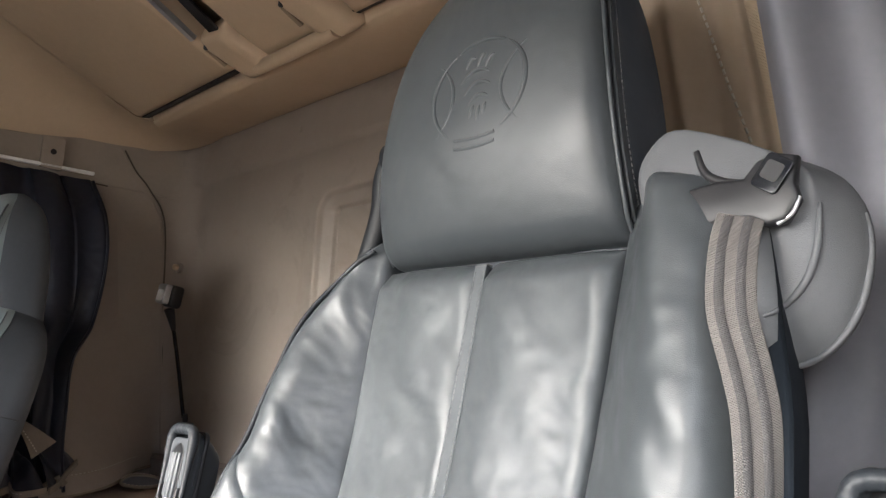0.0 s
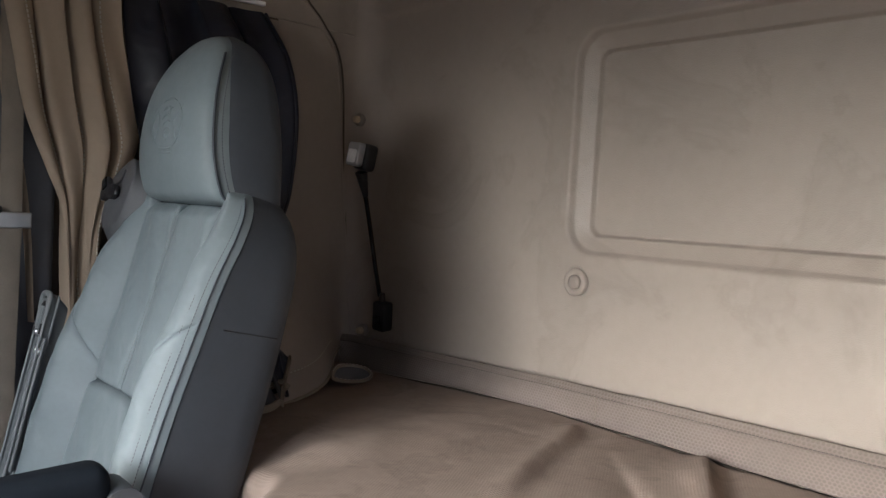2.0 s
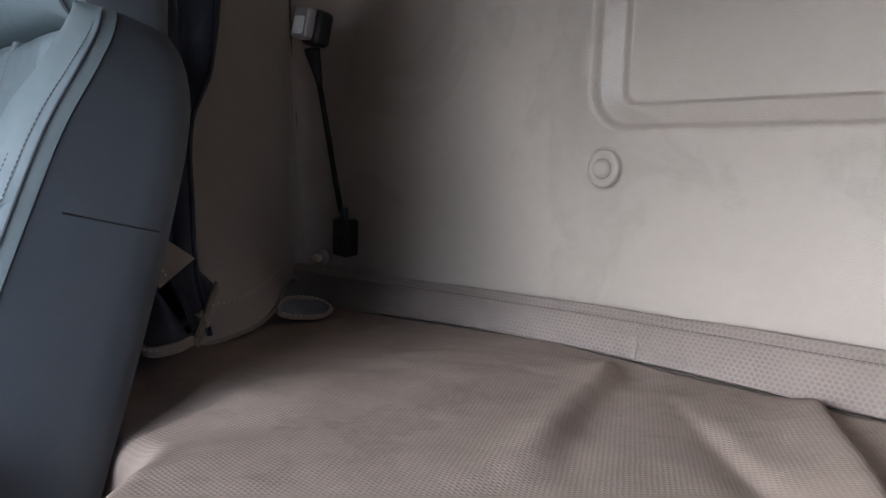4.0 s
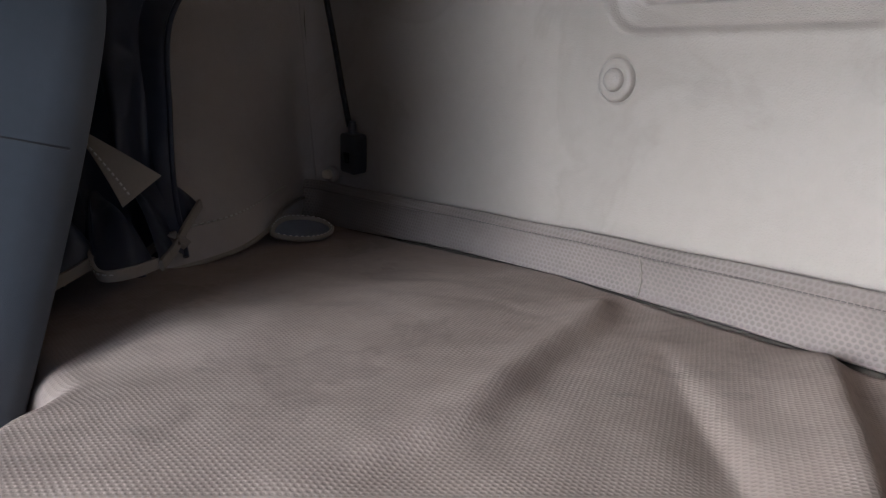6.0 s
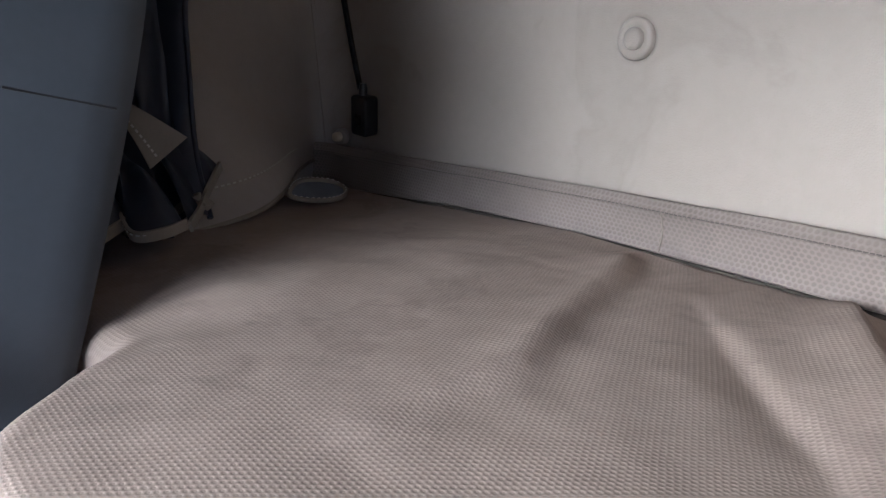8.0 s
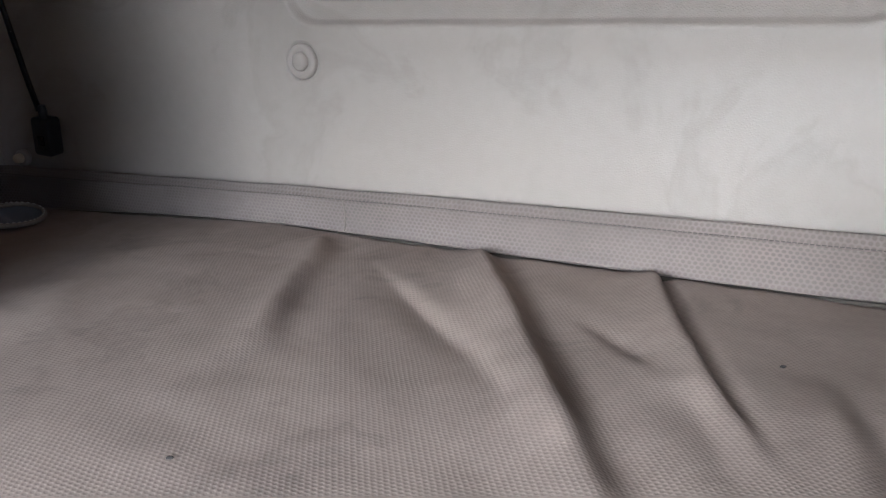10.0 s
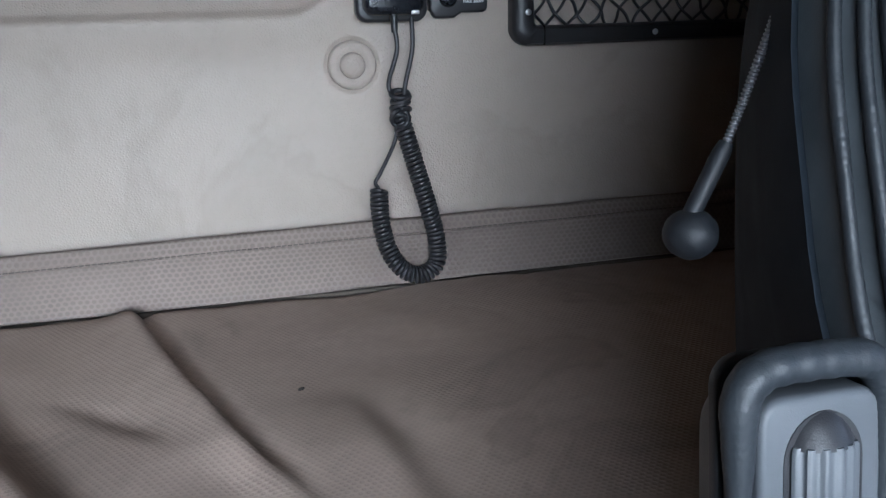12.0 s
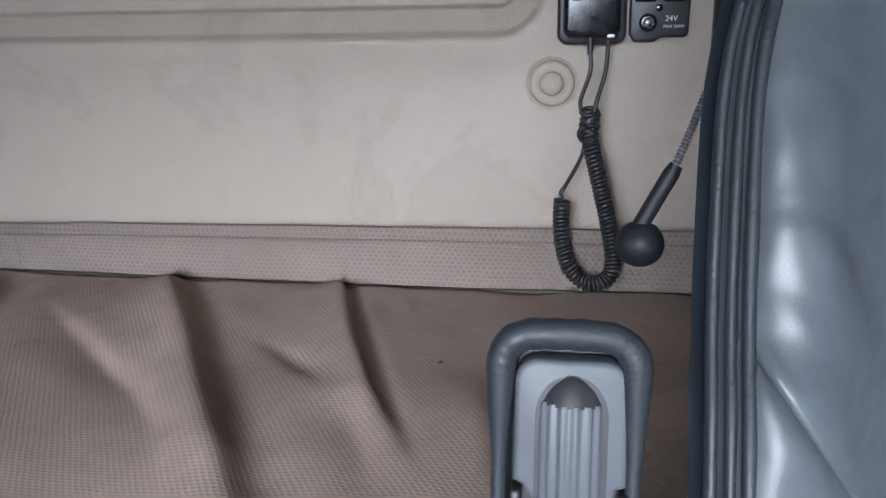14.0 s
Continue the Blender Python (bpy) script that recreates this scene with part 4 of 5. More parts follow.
def armrest(base, P, c, top, wf, worn):
    """A folded-up armrest seen from below: gathered rim, grey tray, ribbed wheel and steel hinge plate."""
    low = top - 0.38
    hw = 0.0240
    # U-shaped padded rim, open below
    e = hw - 0.0032
    path = [(c - e, low + (top - 0.022 - low) * k / 8) for k in range(0, 9)]
    for k in range(1, 12):
        a = math.pi - math.pi * k / 12
        path.append((c + e * (abs(math.cos(a)) ** 0.5) * math.copysign(1, math.cos(a)), top - 0.022 + 0.0165 * abs(math.sin(a)) ** 0.6))
    path += [(c + e, top - 0.022 - (top - 0.022 - low) * k / 8) for k in range(0, 9)]
    rim = spline([P(u, v, wf) for u, v in path], 1000)

    def rad(t):
        crown = smooth01(0.42, 0.475, t) * (1 - smooth01(0.525, 0.58, t))
        return 0.0026 + 0.0024 * crown + (0.00007 * math.sin(t * 1300 + 9 * math.sin(t * 70)) + 0.00008 * math.sin(t * 407 + 6 * math.sin(t * 51))) * (0.25 + crown)
    body = part("armrest", sweep(rim, rad, 10), M_RIDGE if worn else M_ARM_GREY, base, "folded-up armrest with a gathered leather rim" if worn else "folded-up pale grey armrest")

    def shell_(s, t):
        k = s * (len(path) - 1)
        i = min(int(k), len(path) - 2)
        u = path[i][0] + (path[i + 1][0] - path[i][0]) * (k - i)
        v = path[i][1] + (path[i + 1][1] - path[i][1]) * (k - i)
        g = 1.0 - 0.42 * t
        return P(c + (u - c) * g, v - (0.018 * t * t if v > top - 0.06 else 0), wf - 0.034 * t)
    bm = bmesh.new()
    rows = add_grid(bm, 60, 10, shell_)
    bm.faces.new(rows[-1])
    part("shell", bm, M_LEATHER_DARK if worn else M_ARM_GREY, body, "dark leather shell" if worn else "pale grey plastic shell")
    M0 = Matrix(((*(P(1, 0, 0) - P(0, 0, 0)), 0), (*(P(0, 0, -1) - P(0, 0, 0)), 0), (*(P(0, 1, 0) - P(0, 0, 0)), 0), (0, 0, 0, 1))).transposed()
    M0.translation = P(c, top, wf - 0.010)
    # tray: a plate with rounded shoulders that narrows to the hinge
    x0, x1, r = -hw + 0.0078, hw - 0.0050, 0.007
    out = [(x1 - r + r * math.cos(radians(a)), -0.0135 - r + r * math.sin(radians(a))) for a in range(0, 91, 15)]
    out += [(x0 + r - r * math.sin(radians(a)), -0.0135 - r + r * math.cos(radians(a))) for a in range(0, 91, 15)]
    out += [(x0, -0.053), (x0 + 0.003, -0.0545), (-0.007, -0.064), (-0.005, -0.067), (0.008, -0.067), (0.015, -0.058), (0.016, -0.054), (x1, -0.053)]
    part("tray", prism(out, 0.012, 0.002, M0), M_GREY_PLASTIC if worn else M_ARM_GREY, body, "smooth grey plastic tray")
    part("recess", prism(round_rect(-hw + 0.004, -0.36, hw - 0.004, -0.006, 0.008), 0.004, 0.001, M0 @ pose(0, 0.006, 0)), M_BLACK if worn else M_ARM_GREY, body, "recess round the tray")
    # ribbed adjusting wheel under a small hood
    bm = bmesh.new()
    n = 96
    prof = []
    for k in range(n):
        r = 0.0102 + (0.0006 if (k // 3) % 2 else -0.0004)
        prof.append((r * math.cos(2 * math.pi * k / n), r * math.sin(2 * math.pi * k / n)))
    rings = []
    for v, sc in ((-0.066, 0.80), (-0.062, 1.0), (-0.0275, 1.0), (-0.0262, 0.94), (-0.0258, 0.1)):
        rings.append([bm.verts.new(M0 @ Vector((0.0015 + a * sc, -0.0095 - b_ * sc * 0.75, v))) for a, b_ in prof])
    for a, b_ in zip(rings, rings[1:]):
        for k in range(n):
            bm.faces.new((a[k], a[(k + 1) % n], b_[(k + 1) % n], b_[k]))
    bm.faces.new(rings[0])
    bm.faces.new(rings[-1][::-1])
    part("wheel", bm, M_GREY_PLASTIC if worn else M_ARM_GREY, body, "ribbed grey height wheel")
    part("wheel_niche", prism([(0.0015 + 0.0112 * math.cos(radians(a)), -0.031 + 0.013 * math.sin(radians(a))) for a in range(0, 181, 12)] + [(-0.0097, -0.060), (0.0127, -0.060)], 0.0006, 0, M0 @ pose(0, -0.0117, 0)), M_BLACK, body, "dark niche round the wheel")
    # black taper added for the shadow in the hollow above the wheel
    bm = bmesh.new()
    rings = []
    for v, sc, dy in ((-0.0270, 0.97, 0.0), (-0.0225, 0.80, 0.0006), (-0.0180, 0.52, 0.0012), (-0.0165, 0.42, 0.0030)):
        rings.append([bm.verts.new(M0 @ Vector((0.0015 + 0.0102 * sc * math.cos(2 * math.pi * k / 24), -0.0095 + dy - 0.0076 * sc * math.sin(2 * math.pi * k / 24), v))) for k in range(24)])
    for a, b_ in zip(rings, rings[1:]):
        for k in range(24):
            bm.faces.new((a[k], a[(k + 1) % 24], b_[(k + 1) % 24], b_[k]))
    bm.faces.new(rings[-1][::-1])
    part("wheel_hollow_shade", bm, M_BLACK, body, "black taper standing in for the shaded hollow above the wheel")
    part("hinge_ball", lathe([(0.001, -0.007), (0.0045, -0.005), (0.0065, 0.0), (0.0045, 0.005), (0.001, 0.007)], M0 @ pose(0.004, -0.012, -0.070), 16), M_STEEL, body, "bright steel ball")
    part("hinge_plate", rbox((0.038, 0.004, 0.22), 0.0015, M0 @ pose(0.009, -0.004, -0.188)), M_SILVER if worn else M_ARM_GREY, body, "pale hinge plate")
    for x in (0.001, 0.021):
        part("bolt", lathe([(0.0062, 0.0), (0.0062, 0.003), (0.005, 0.004), (0.003, 0.004), (0.0028, 0.002)], M0 @ pose(x, -0.0058, -0.100, 90), 18), M_STEEL, body)
    for x in (x0 + 0.001, x1 - 0.001):
        part("cheek", rbox((0.003, 0.010, 0.018), 0.001, M0 @ pose(x, -0.010, -0.064)), M_BLACK, body)


# ---- belt, reel and microphone on the seats ----
def belt_reel(at, lean, side, webbing=True):
    """Moulded grey reel housing at the shoulder, with belt tongue and striped webbing."""
    MS = Matrix.Translation(at) @ pose(0, 0, 0, -lean)
    r = thing("seat_belt", (at[0] + side * 0.22, at[1], at[2] - 0.05), "striped belt webbing with black tongue on grey reel housing" if webbing else "grey belt reel housing with black tongue behind the shoulder", "seat belt", "seat belts")
    out = spline([(0.142, 0, 0.0), (0.145, 0, 0.040), (0.159, 0, 0.063), (0.176, 0, 0.068), (0.205, 0, 0.058), (0.234, 0, 0.044), (0.266, 0, 0.027), (0.280, 0, 0.011), (0.287, 0, -0.008), (0.288, 0, -0.030), (0.282, 0, -0.057), (0.268, 0, -0.077), (0.248, 0, -0.087), (0.21, 0, -0.09), (0.17, 0, -0.075), (0.148, 0, -0.04), (0.142, 0, 0.0)], 72)[:-1]
    rows_ = [(0, 0.30), (0.2, 0.46), (0.5, 0.93), (0.60, 0.995), (0.64, 0.965), (0.70, 0.93), (0.80, 0.80), (0.86, 0.72), (0.94, 0.64), (1.0, 0.45)]
    deep = [(0, -0.12), (0.2, -0.09), (0.5, -0.012), (0.60, 0.002), (0.64, 0.006), (0.70, 0.010), (0.80, 0.020), (0.86, 0.025), (0.94, 0.028), (1.0, 0.029)]

    def shape(s, t):
        p = out[int(round(s * len(out))) % len(out)]
        k, w = curve_at(rows_, t), curve_at(deep, t)
        cx, cz = 0.212 + 0.004 * smooth01(0.6, 0.9, t), -0.006 + 0.010 * smooth01(0.6, 0.9, t)
        up = smooth01(-0.02, 0.05, p.z) * smooth01(0.60, 0.9, t)
        k += (0.96 - k) * up * 0.75
        return MS @ Vector((side * (cx + (p.x - cx) * k), -w, cz + (p.z - cz) * k))
    bm = bmesh.new()
    rows = add_grid(bm, len(out), 40, shape, True)
    bm.faces.new(rows[0])
    bm.faces.new(rows[-1])
    h = part("housing", bm, M_REEL, r, "light grey moulded housing")
    n_ = len(out)
    for t_, i0, i1, rr in ((0.62, 32, 50, 0.0022), (0.86, 32, 48, 0.0024)):
        part("rim", sweep([shape(i / n_, t_) for i in range(i0, i1)], lambda t, rr=rr: rr * math.sin(math.pi * (0.06 + 0.88 * t)) ** 0.5, 8), M_REEL, h, "raised moulded rim")
    part("slot", sweep(spline([MS @ Vector((side * u, -0.0285, v)) for u, v in ((0.195, 0.042), (0.201, 0.028), (0.211, 0.020), (0.226, 0.015))], 24), lambda t: 0.0022 + 0.0016 * t, 8), M_BLACK, h, "dark curved belt slot")
    # tongue and guide
    tg = prism([(side * u, v) for u, v in ((0.190, -0.003), (0.196, 0.013), (0.215, 0.016), (0.231, 0.015), (0.238, 0.024), (0.248, 0.028), (0.261, 0.024), (0.260, 0.008), (0.263, -0.001), (0.256, -0.013), (0.246, -0.015), (0.236, -0.010), (0.204, -0.011))][::side], 0.009, 0.003, MS @ pose(0, -0.031, 0))
    tongue = part("tongue", tg, M_BLACK, r, "black belt tongue")
    T = MS @ pose(side * 0.248, -0.040, 0.014, 0, 32 * side)
    part("tongue_blade", prism(round_rect(-0.008, -0.010, 0.009, 0.011, 0.003), 0.0022, 0.0006, T), M_BLACK_GLOSS, tongue, "worn dark blade")
    part("tongue_hole", prism(round_rect(-0.005, -0.004, 0.006, 0.007, 0.002), 0.0006, 0, T @ pose(0, -0.0023, 0)), M_BLACK, tongue)
    part("tongue_edge", sweep(spline([MS @ Vector((side * u, -0.0375, v)) for u, v in ((0.2625, 0.0), (0.259, -0.009), (0.251, -0.0145))], 12), 0.0013, 6), M_SILVER, tongue, "pale worn edge")
    if not webbing:
        return
    # webbing: flat below the tongue, turning on edge as it drops
    pts = spline([MS @ Vector((side * u, -w, v)) for u, v, w in ((0.233, -0.010, 0.043), (0.235, -0.024, 0.052), (0.238, -0.042, 0.060), (0.243, -0.07, 0.067), (0.252, -0.10, 0.066), (0.258, -0.13, 0.065), (0.262, -0.20, 0.066), (0.263, -0.30, 0.070), (0.263, -0.45, 0.08))], 70)
    ac = []
    for i in range(70):
        g = radians(30 + 42 * smooth01(6, 34, i))
        ac.append(MS.to_3x3() @ Vector((math.cos(g), side * math.sin(g), 0)))
    web = part("webbing", ribbon(pts, ac, 0.025, 0.0018), M_BELT, r, "grey striped webbing")
    for off in (-0.0060, 0.0046):
        bm = bmesh.new()
        for lift in (-0.0011, 0.0011):
            ribbon([p + a.normalized() * off + Vector((a.y, -a.x, 0)).normalized() * lift for p, a in zip(pts, ac)], ac, 0.0050, 0.0008, bm)
        part("stripe", bm, M_BELT_DK, web, "darker stripe")


def microphone():
    m = thing("gooseneck_microphone", (0.53, -0.56, 1.10), "black gooseneck microphone with a rubber ball clamped behind the headrest", "microphone")
    part("clamp", lathe([(0.012, -0.03), (0.016, -0.028), (0.017, 0.0), (0.016, 0.022), (0.012, 0.026), (0.004, 0.027)], look((0.548, -0.552, 1.160), (0.590, -0.545, 1.162)), 24), M_FOAM, m)
    arm = spline([(0.550, -0.554, 1.162), (0.534, -0.558, 1.160), (0.525, -0.560, 1.140), (0.525, -0.562, 1.105), (0.512, -0.566, 1.055)], 40)
    part("arm", sweep(arm, lambda t: 0.0122 - 0.001 * t, 14, None, 0.75), M_FOAM, m, "bent black plastic arm")
    neck = spline([(0.512, -0.570, 1.058), (0.499, -0.576, 1.03), (0.481, -0.577, 0.990), (0.467, -0.576, 0.948), (0.460, -0.5755, 0.928)], 1000)
    part("gooseneck", sweep(neck, lambda t: 0.0016 + 0.0003 * math.sin(t * 560), 8), M_DARK_STEEL, m, "braided metal gooseneck")
    part("sleeve", sweep(spline([(0.4625, -0.575, 0.934), (0.452, -0.5765, 0.914), (0.4445, -0.577, 0.899)], 20), lambda t: 0.0028 + 0.0008 * smooth01(0, 0.1, t) - 0.0006 * smooth01(0.8, 1, t), 14), M_FOAM, m, "smooth black sleeve")
    bm = bmesh.new()
    bmesh.ops.create_uvsphere(bm, u_segments=28, v_segments=18, radius=0.0105)
    for v in bm.verts:
        v.co *= 1 + 0.03 * noise.noise(v.co * 300)
        v.co.z *= 0.94
    bmesh.ops.translate(bm, verts=bm.verts, vec=(0.449, -0.577, 0.900))
    part("ball", bm, M_FOAM, m, "round black rubber ball")


# ---- on the rear wall ----
def reading_lamp():
    l = thing("reading_lamp", (-0.93, -0.01, 0.77), "black gooseneck reading lamp with silver head on the rear wall", "reading lamp")
    B = pose(-0.935, -0.020, 0.793, 6, 5, 8)
    b = part("base", prism(round_rect(-0.020, -0.034, 0.020, 0.034, 0.007), 0.030, 0.004, B @ pose(0, 0.018, 0)), M_BLACK, l, "black wedge base")
    part("switch", rbox((0.014, 0.004, 0.018), 0.0015, B @ pose(0, -0.0125, -0.006)), M_BLACK_GLOSS, b)
    part("ferrule", lathe([(0.0075, 0), (0.0075, 0.012), (0.0055, 0.022)], B @ pose(-0.004, 0.004, 0.032), 16), M_BLACK, l)
    neck = spline([(-0.942, -0.022, 0.837), (-0.951, -0.032, 0.90), (-0.955, -0.050, 0.99), (-0.950, -0.073, 1.07), (-0.941, -0.094, 1.120)], 640)
    part("gooseneck", sweep(neck, lambda t: 0.0052 + 0.0005 * math.sin(t * 520), 10), M_BLACK_GLOSS, l, "ribbed black flexible neck")
    part("neck_sleeve", sweep(neck[512:], lambda t: 0.0062 + 0.008 * t, 14), M_BLACK, l)
    H = pose(-0.934, -0.104, 1.155, -6, 6, 8)
    part("head_back", rbox((0.042, 0.038, 0.060), 0.010, H @ pose(0.006, 0.012, 0)), M_BLACK, l, "black lamp head")
    f = part("head_front", prism(round_rect(-0.019, -0.024, 0.019, 0.028, 0.007), 0.022, 0.004, H @ pose(0, -0.002, 0)), M_SILVER, l, "silver head front")
    part("lens", prism(round_rect(-0.013, -0.018, 0.013, 0.012, 0.005), 0.002, 0.0008, H @ pose(0, -0.0235, 0)), M_WHITE, f, "white lens")


def wired_remote():
    h = thing("wired_remote", (0.427, -0.01, 1.03), "black wired remote hanging in its wall holder", "remote control")
    part("holder", prism(round_rect(0.390, 0.972, 0.463, 1.10, 0.012), 0.018, 0.004, pose(0, 0.0, 0)), M_BLACK, h, "black plastic holder")
    b = part("remote_body", prism(round_rect(0.3965, 0.9785, 0.4565, 1.112, 0.010), 0.020, 0.006, pose(0, -0.016, 0)), M_BLACK_GLOSS, h, "glossy black remote")
    for i in range(3):
        for j in range(2):
            x, z = 0.4105 + 0.016 * i, 1.022 + 0.018 * j
            part("key", rbox((0.011, 0.003, 0.010), 0.001, pose(x, -0.0365, z)), M_BLACK, b)
            part("key_mark", rbox((0.005, 0.0006, 0.0022), 0, pose(x, -0.0383, z)), M_WHITE, b, "pale key mark")
    part("clip", rbox((0.008, 0.004, 0.004), 0.001, pose(0.447, -0.034, 0.981)), M_SILVER, b)
    # lead: two plain strands, a knot, a coiled loop
    c = thing("coiled_lead", (0.425, -0.04, 0.97), "black coiled remote lead hanging in a knotted loop", "cable")
    part("sleeve", sweep([(0.426, -0.030, 0.9795), (0.4258, -0.031, 0.962)], lambda t: 0.0042 - 0.0012 * t, 10), M_BLACK, c)
    part("strand", sweep(spline([(0.4258, -0.031, 0.968), (0.427, -0.034, 0.945), (0.4175, -0.032, 0.913), (0.422, -0.033, 0.898), (0.428, -0.034, 0.888)], 40), 0.0023, 8), M_BLACK, c)
    part("strand", sweep(spline([(0.4445, -0.026, 0.976), (0.443, -0.031, 0.945), (0.4345, -0.033, 0.912), (0.432, -0.036, 0.896)], 40), 0.0023, 8), M_BLACK, c)
    part("strand", sweep(spline([(0.424, -0.034, 0.872), (0.420, -0.034, 0.852), (0.405, -0.031, 0.822), (0.399, -0.031, 0.812), (0.401, -0.034, 0.806)], 40), 0.0021, 8), M_BLACK, c)
    for k in range(5):
        z = 0.902 - 0.0055 * k
        ring = [(0.4275 + 0.0088 * math.cos(a) + 0.0010 * (k % 2), -0.036 + 0.0088 * math.sin(a), z + 0.003 * math.sin(a + k)) for a in np.linspace(0, 2 * math.pi, 22)]
        part("knot_loop", sweep(ring, 0.0026, 8), M_BLACK, c)
    ring = [(0.4255 + 0.0085 * math.cos(a), -0.045 + 0.003 * math.sin(2 * a), 0.879 + 0.0085 * math.sin(a)) for a in np.linspace(0, 2 * math.pi, 22)]
    part("knot_loop", sweep(ring, 0.0026, 8), M_BLACK, c)
    axis = spline([(0.427, -0.037, 0.882), (0.432, -0.040, 0.860), (0.441, -0.043, 0.825), (0.450, -0.046, 0.790), (0.458, -0.050, 0.752), (0.457, -0.055, 0.727), (0.444, -0.058, 0.716), (0.428, -0.058, 0.717), (0.413, -0.055, 0.730), (0.404, -0.049, 0.752), (0.4005, -0.044, 0.780), (0.401, -0.040, 0.806)], 1100)
    turns, n = 64, len(axis)
    pts, ref = [], Vector((0, -1, 0))
    for i, p in enumerate(axis):
        d = (axis[min(i + 1, n - 1)] - axis[max(i - 1, 0)]).normalized()
        ref = (ref - d * ref.dot(d)).normalized()
        side = d.cross(ref)
        a = 2 * math.pi * turns * i / (n - 1)
        pts.append(p + 0.0074 * (math.cos(a) * ref + math.sin(a) * side))
    part("coil", sweep(pts, 0.0024, 7), M_BLACK, c, "tight black coils")


def lettering(text, size, m, mat, parent, name="lettering"):
    cu = bpy.data.curves.new(name, "FONT")
    cu.body, cu.size, cu.extrude = text, size, 0.0002
    ob = bpy.data.objects.new(name, cu)
    scene.collection.objects.link(ob)
    bpy.context.view_layer.update()
    me = bpy.data.meshes.new_from_object(ob.evaluated_get(bpy.context.evaluated_depsgraph_get()))
    bpy.data.objects.remove(ob)
    bm = bmesh.new()
    bm.from_mesh(me)
    bpy.data.meshes.remove(me)
    bmesh.ops.transform(bm, matrix=m, verts=bm.verts)
    return part(name, bm, mat, parent, "white printed text", True)


def socket_plate():
    s = thing("power_socket", (0.497, -0.008, 1.02), "black plastic power socket plate with white print", "socket")
    out = [(0.466, 1.068)] + [(0.466, 0.982)] + [(0.468 + 0.006 * (1 - math.cos(a)), 0.982 - 0.008 * math.sin(a)) for a in np.linspace(0.3, 1.57, 5)] + [(0.492, 0.974), (0.500, 0.979), (0.520, 0.979)] + [(0.522 + 0.006 * math.sin(a), 0.985 - 0.006 * math.cos(a)) for a in np.linspace(0, 1.57, 6)] + [(0.529, 1.066), (0.524, 1.072), (0.471, 1.072)]
    p = part("plate", prism(out, 0.012, 0.003), M_BLACK, s, "black plate with rounded tab")
    part("jack", lathe([(0.0095, 0), (0.0095, 0.003), (0.0075, 0.0045), (0.0055, 0.0045), (0.005, 0.001)], pose(0.4855, -0.0115, 0.994, 90), 24), M_BLACK_GLOSS, p)
    part("jack_pin", lathe([(0.0022, 0), (0.0022, 0.004), (0.001, 0.0045)], pose(0.4855, -0.0122, 0.994, 90), 12), M_STEEL, p)
    for x, z in ((0.482, 1.022), (0.512, 1.022)):
        part("rocker", rbox((0.022, 0.006, 0.014), 0.002, pose(x, -0.013, z)), M_BLACK_GLOSS, p)
    part("pilot", lathe([(0.004, 0), (0.004, 0.0025), (0.0025, 0.003)], pose(0.4965, -0.0118, 1.009, 90), 14), M_BLACK_GLOSS, p)
    lettering("24V", 0.0080, pose(0.503, -0.0122, 0.9955, 90), M_WHITE, p)
    lettering("MAX 360W", 0.0044, pose(0.5015, -0.0122, 0.9885, 90), M_WHITE, p)


def net_pocket():
    n = thing("net_pocket", (0.78, -0.01, 1.0), "black framed elastic net pocket on the rear wall", "net pocket")
    x0, x1, z0, z1 = 0.553, 0.985, 0.9435, 1.14
    out, inn = round_rect(x0, z0, x1, z1, 0.018, 8), round_rect(x0 + 0.024, z0 + 0.020, x1 - 0.024, z1 - 0.020, 0.006, 8)
    bm = bmesh.new()
    levels = []
    for k, y in ((0.0, 0.0), (0.0, -0.014), (0.12, -0.020), (0.85, -0.021), (1.0, -0.015), (1.0, 0.0)):
        levels.append([bm.verts.new((a[0] + (b[0] - a[0]) * k, y, a[1] + (b[1] - a[1]) * k)) for a, b in zip(out, inn)])
    m = len(out)
    for a, b in zip(levels, levels[1:]):
        for i in range(m):
            bm.faces.new((a[i], a[(i + 1) % m], b[(i + 1) % m], b[i]))
    fr = part("frame", bm, M_BLACK, n, "black plastic frame")
    for cx in (x0 + 0.034, x1 - 0.034):
        part("corner_joint", rbox((0.0008, 0.022, 0.020), 0, pose(cx, -0.0105, z0 + 0.0105)), M_BLACK_GLOSS, fr)
    for cx in (x0 + 0.016, x0 + 0.16, x1 - 0.10):
        part("screw", lathe([(0.0032, 0), (0.0032, 0.001), (0.002, 0.0016)], pose(cx, -0.0205, z0 + (0.010 if cx > x0 + 0.03 else 0.034), 90), 12), M_STEEL, fr)
    # diamonds of elastic cord
    step, cords = 0.0245, 0
    for sgn in (-1, 1):
        for k in range(-6, 26):
            a = x0 + k * step * 1.0
            pts = []
            for i in range(60):
                z = z0 + 0.018 + (z1 - z0 - 0.036) * i / 59
                x = a + sgn * (z - z0) * 0.78 + (0.0 if sgn > 0 else 0.10)
                x += 0.0022 * math.sin(z * 180 + k)
                if x0 + 0.022 < x < x1 - 0.022:
                    pts.append((x, -0.010 - 0.003 * math.sin(k * 2.1 + z * 150) * sgn, z))
            if len(pts) > 5:
                part("net_cord", sweep(pts, 0.0017, 6), M_BLACK, n)


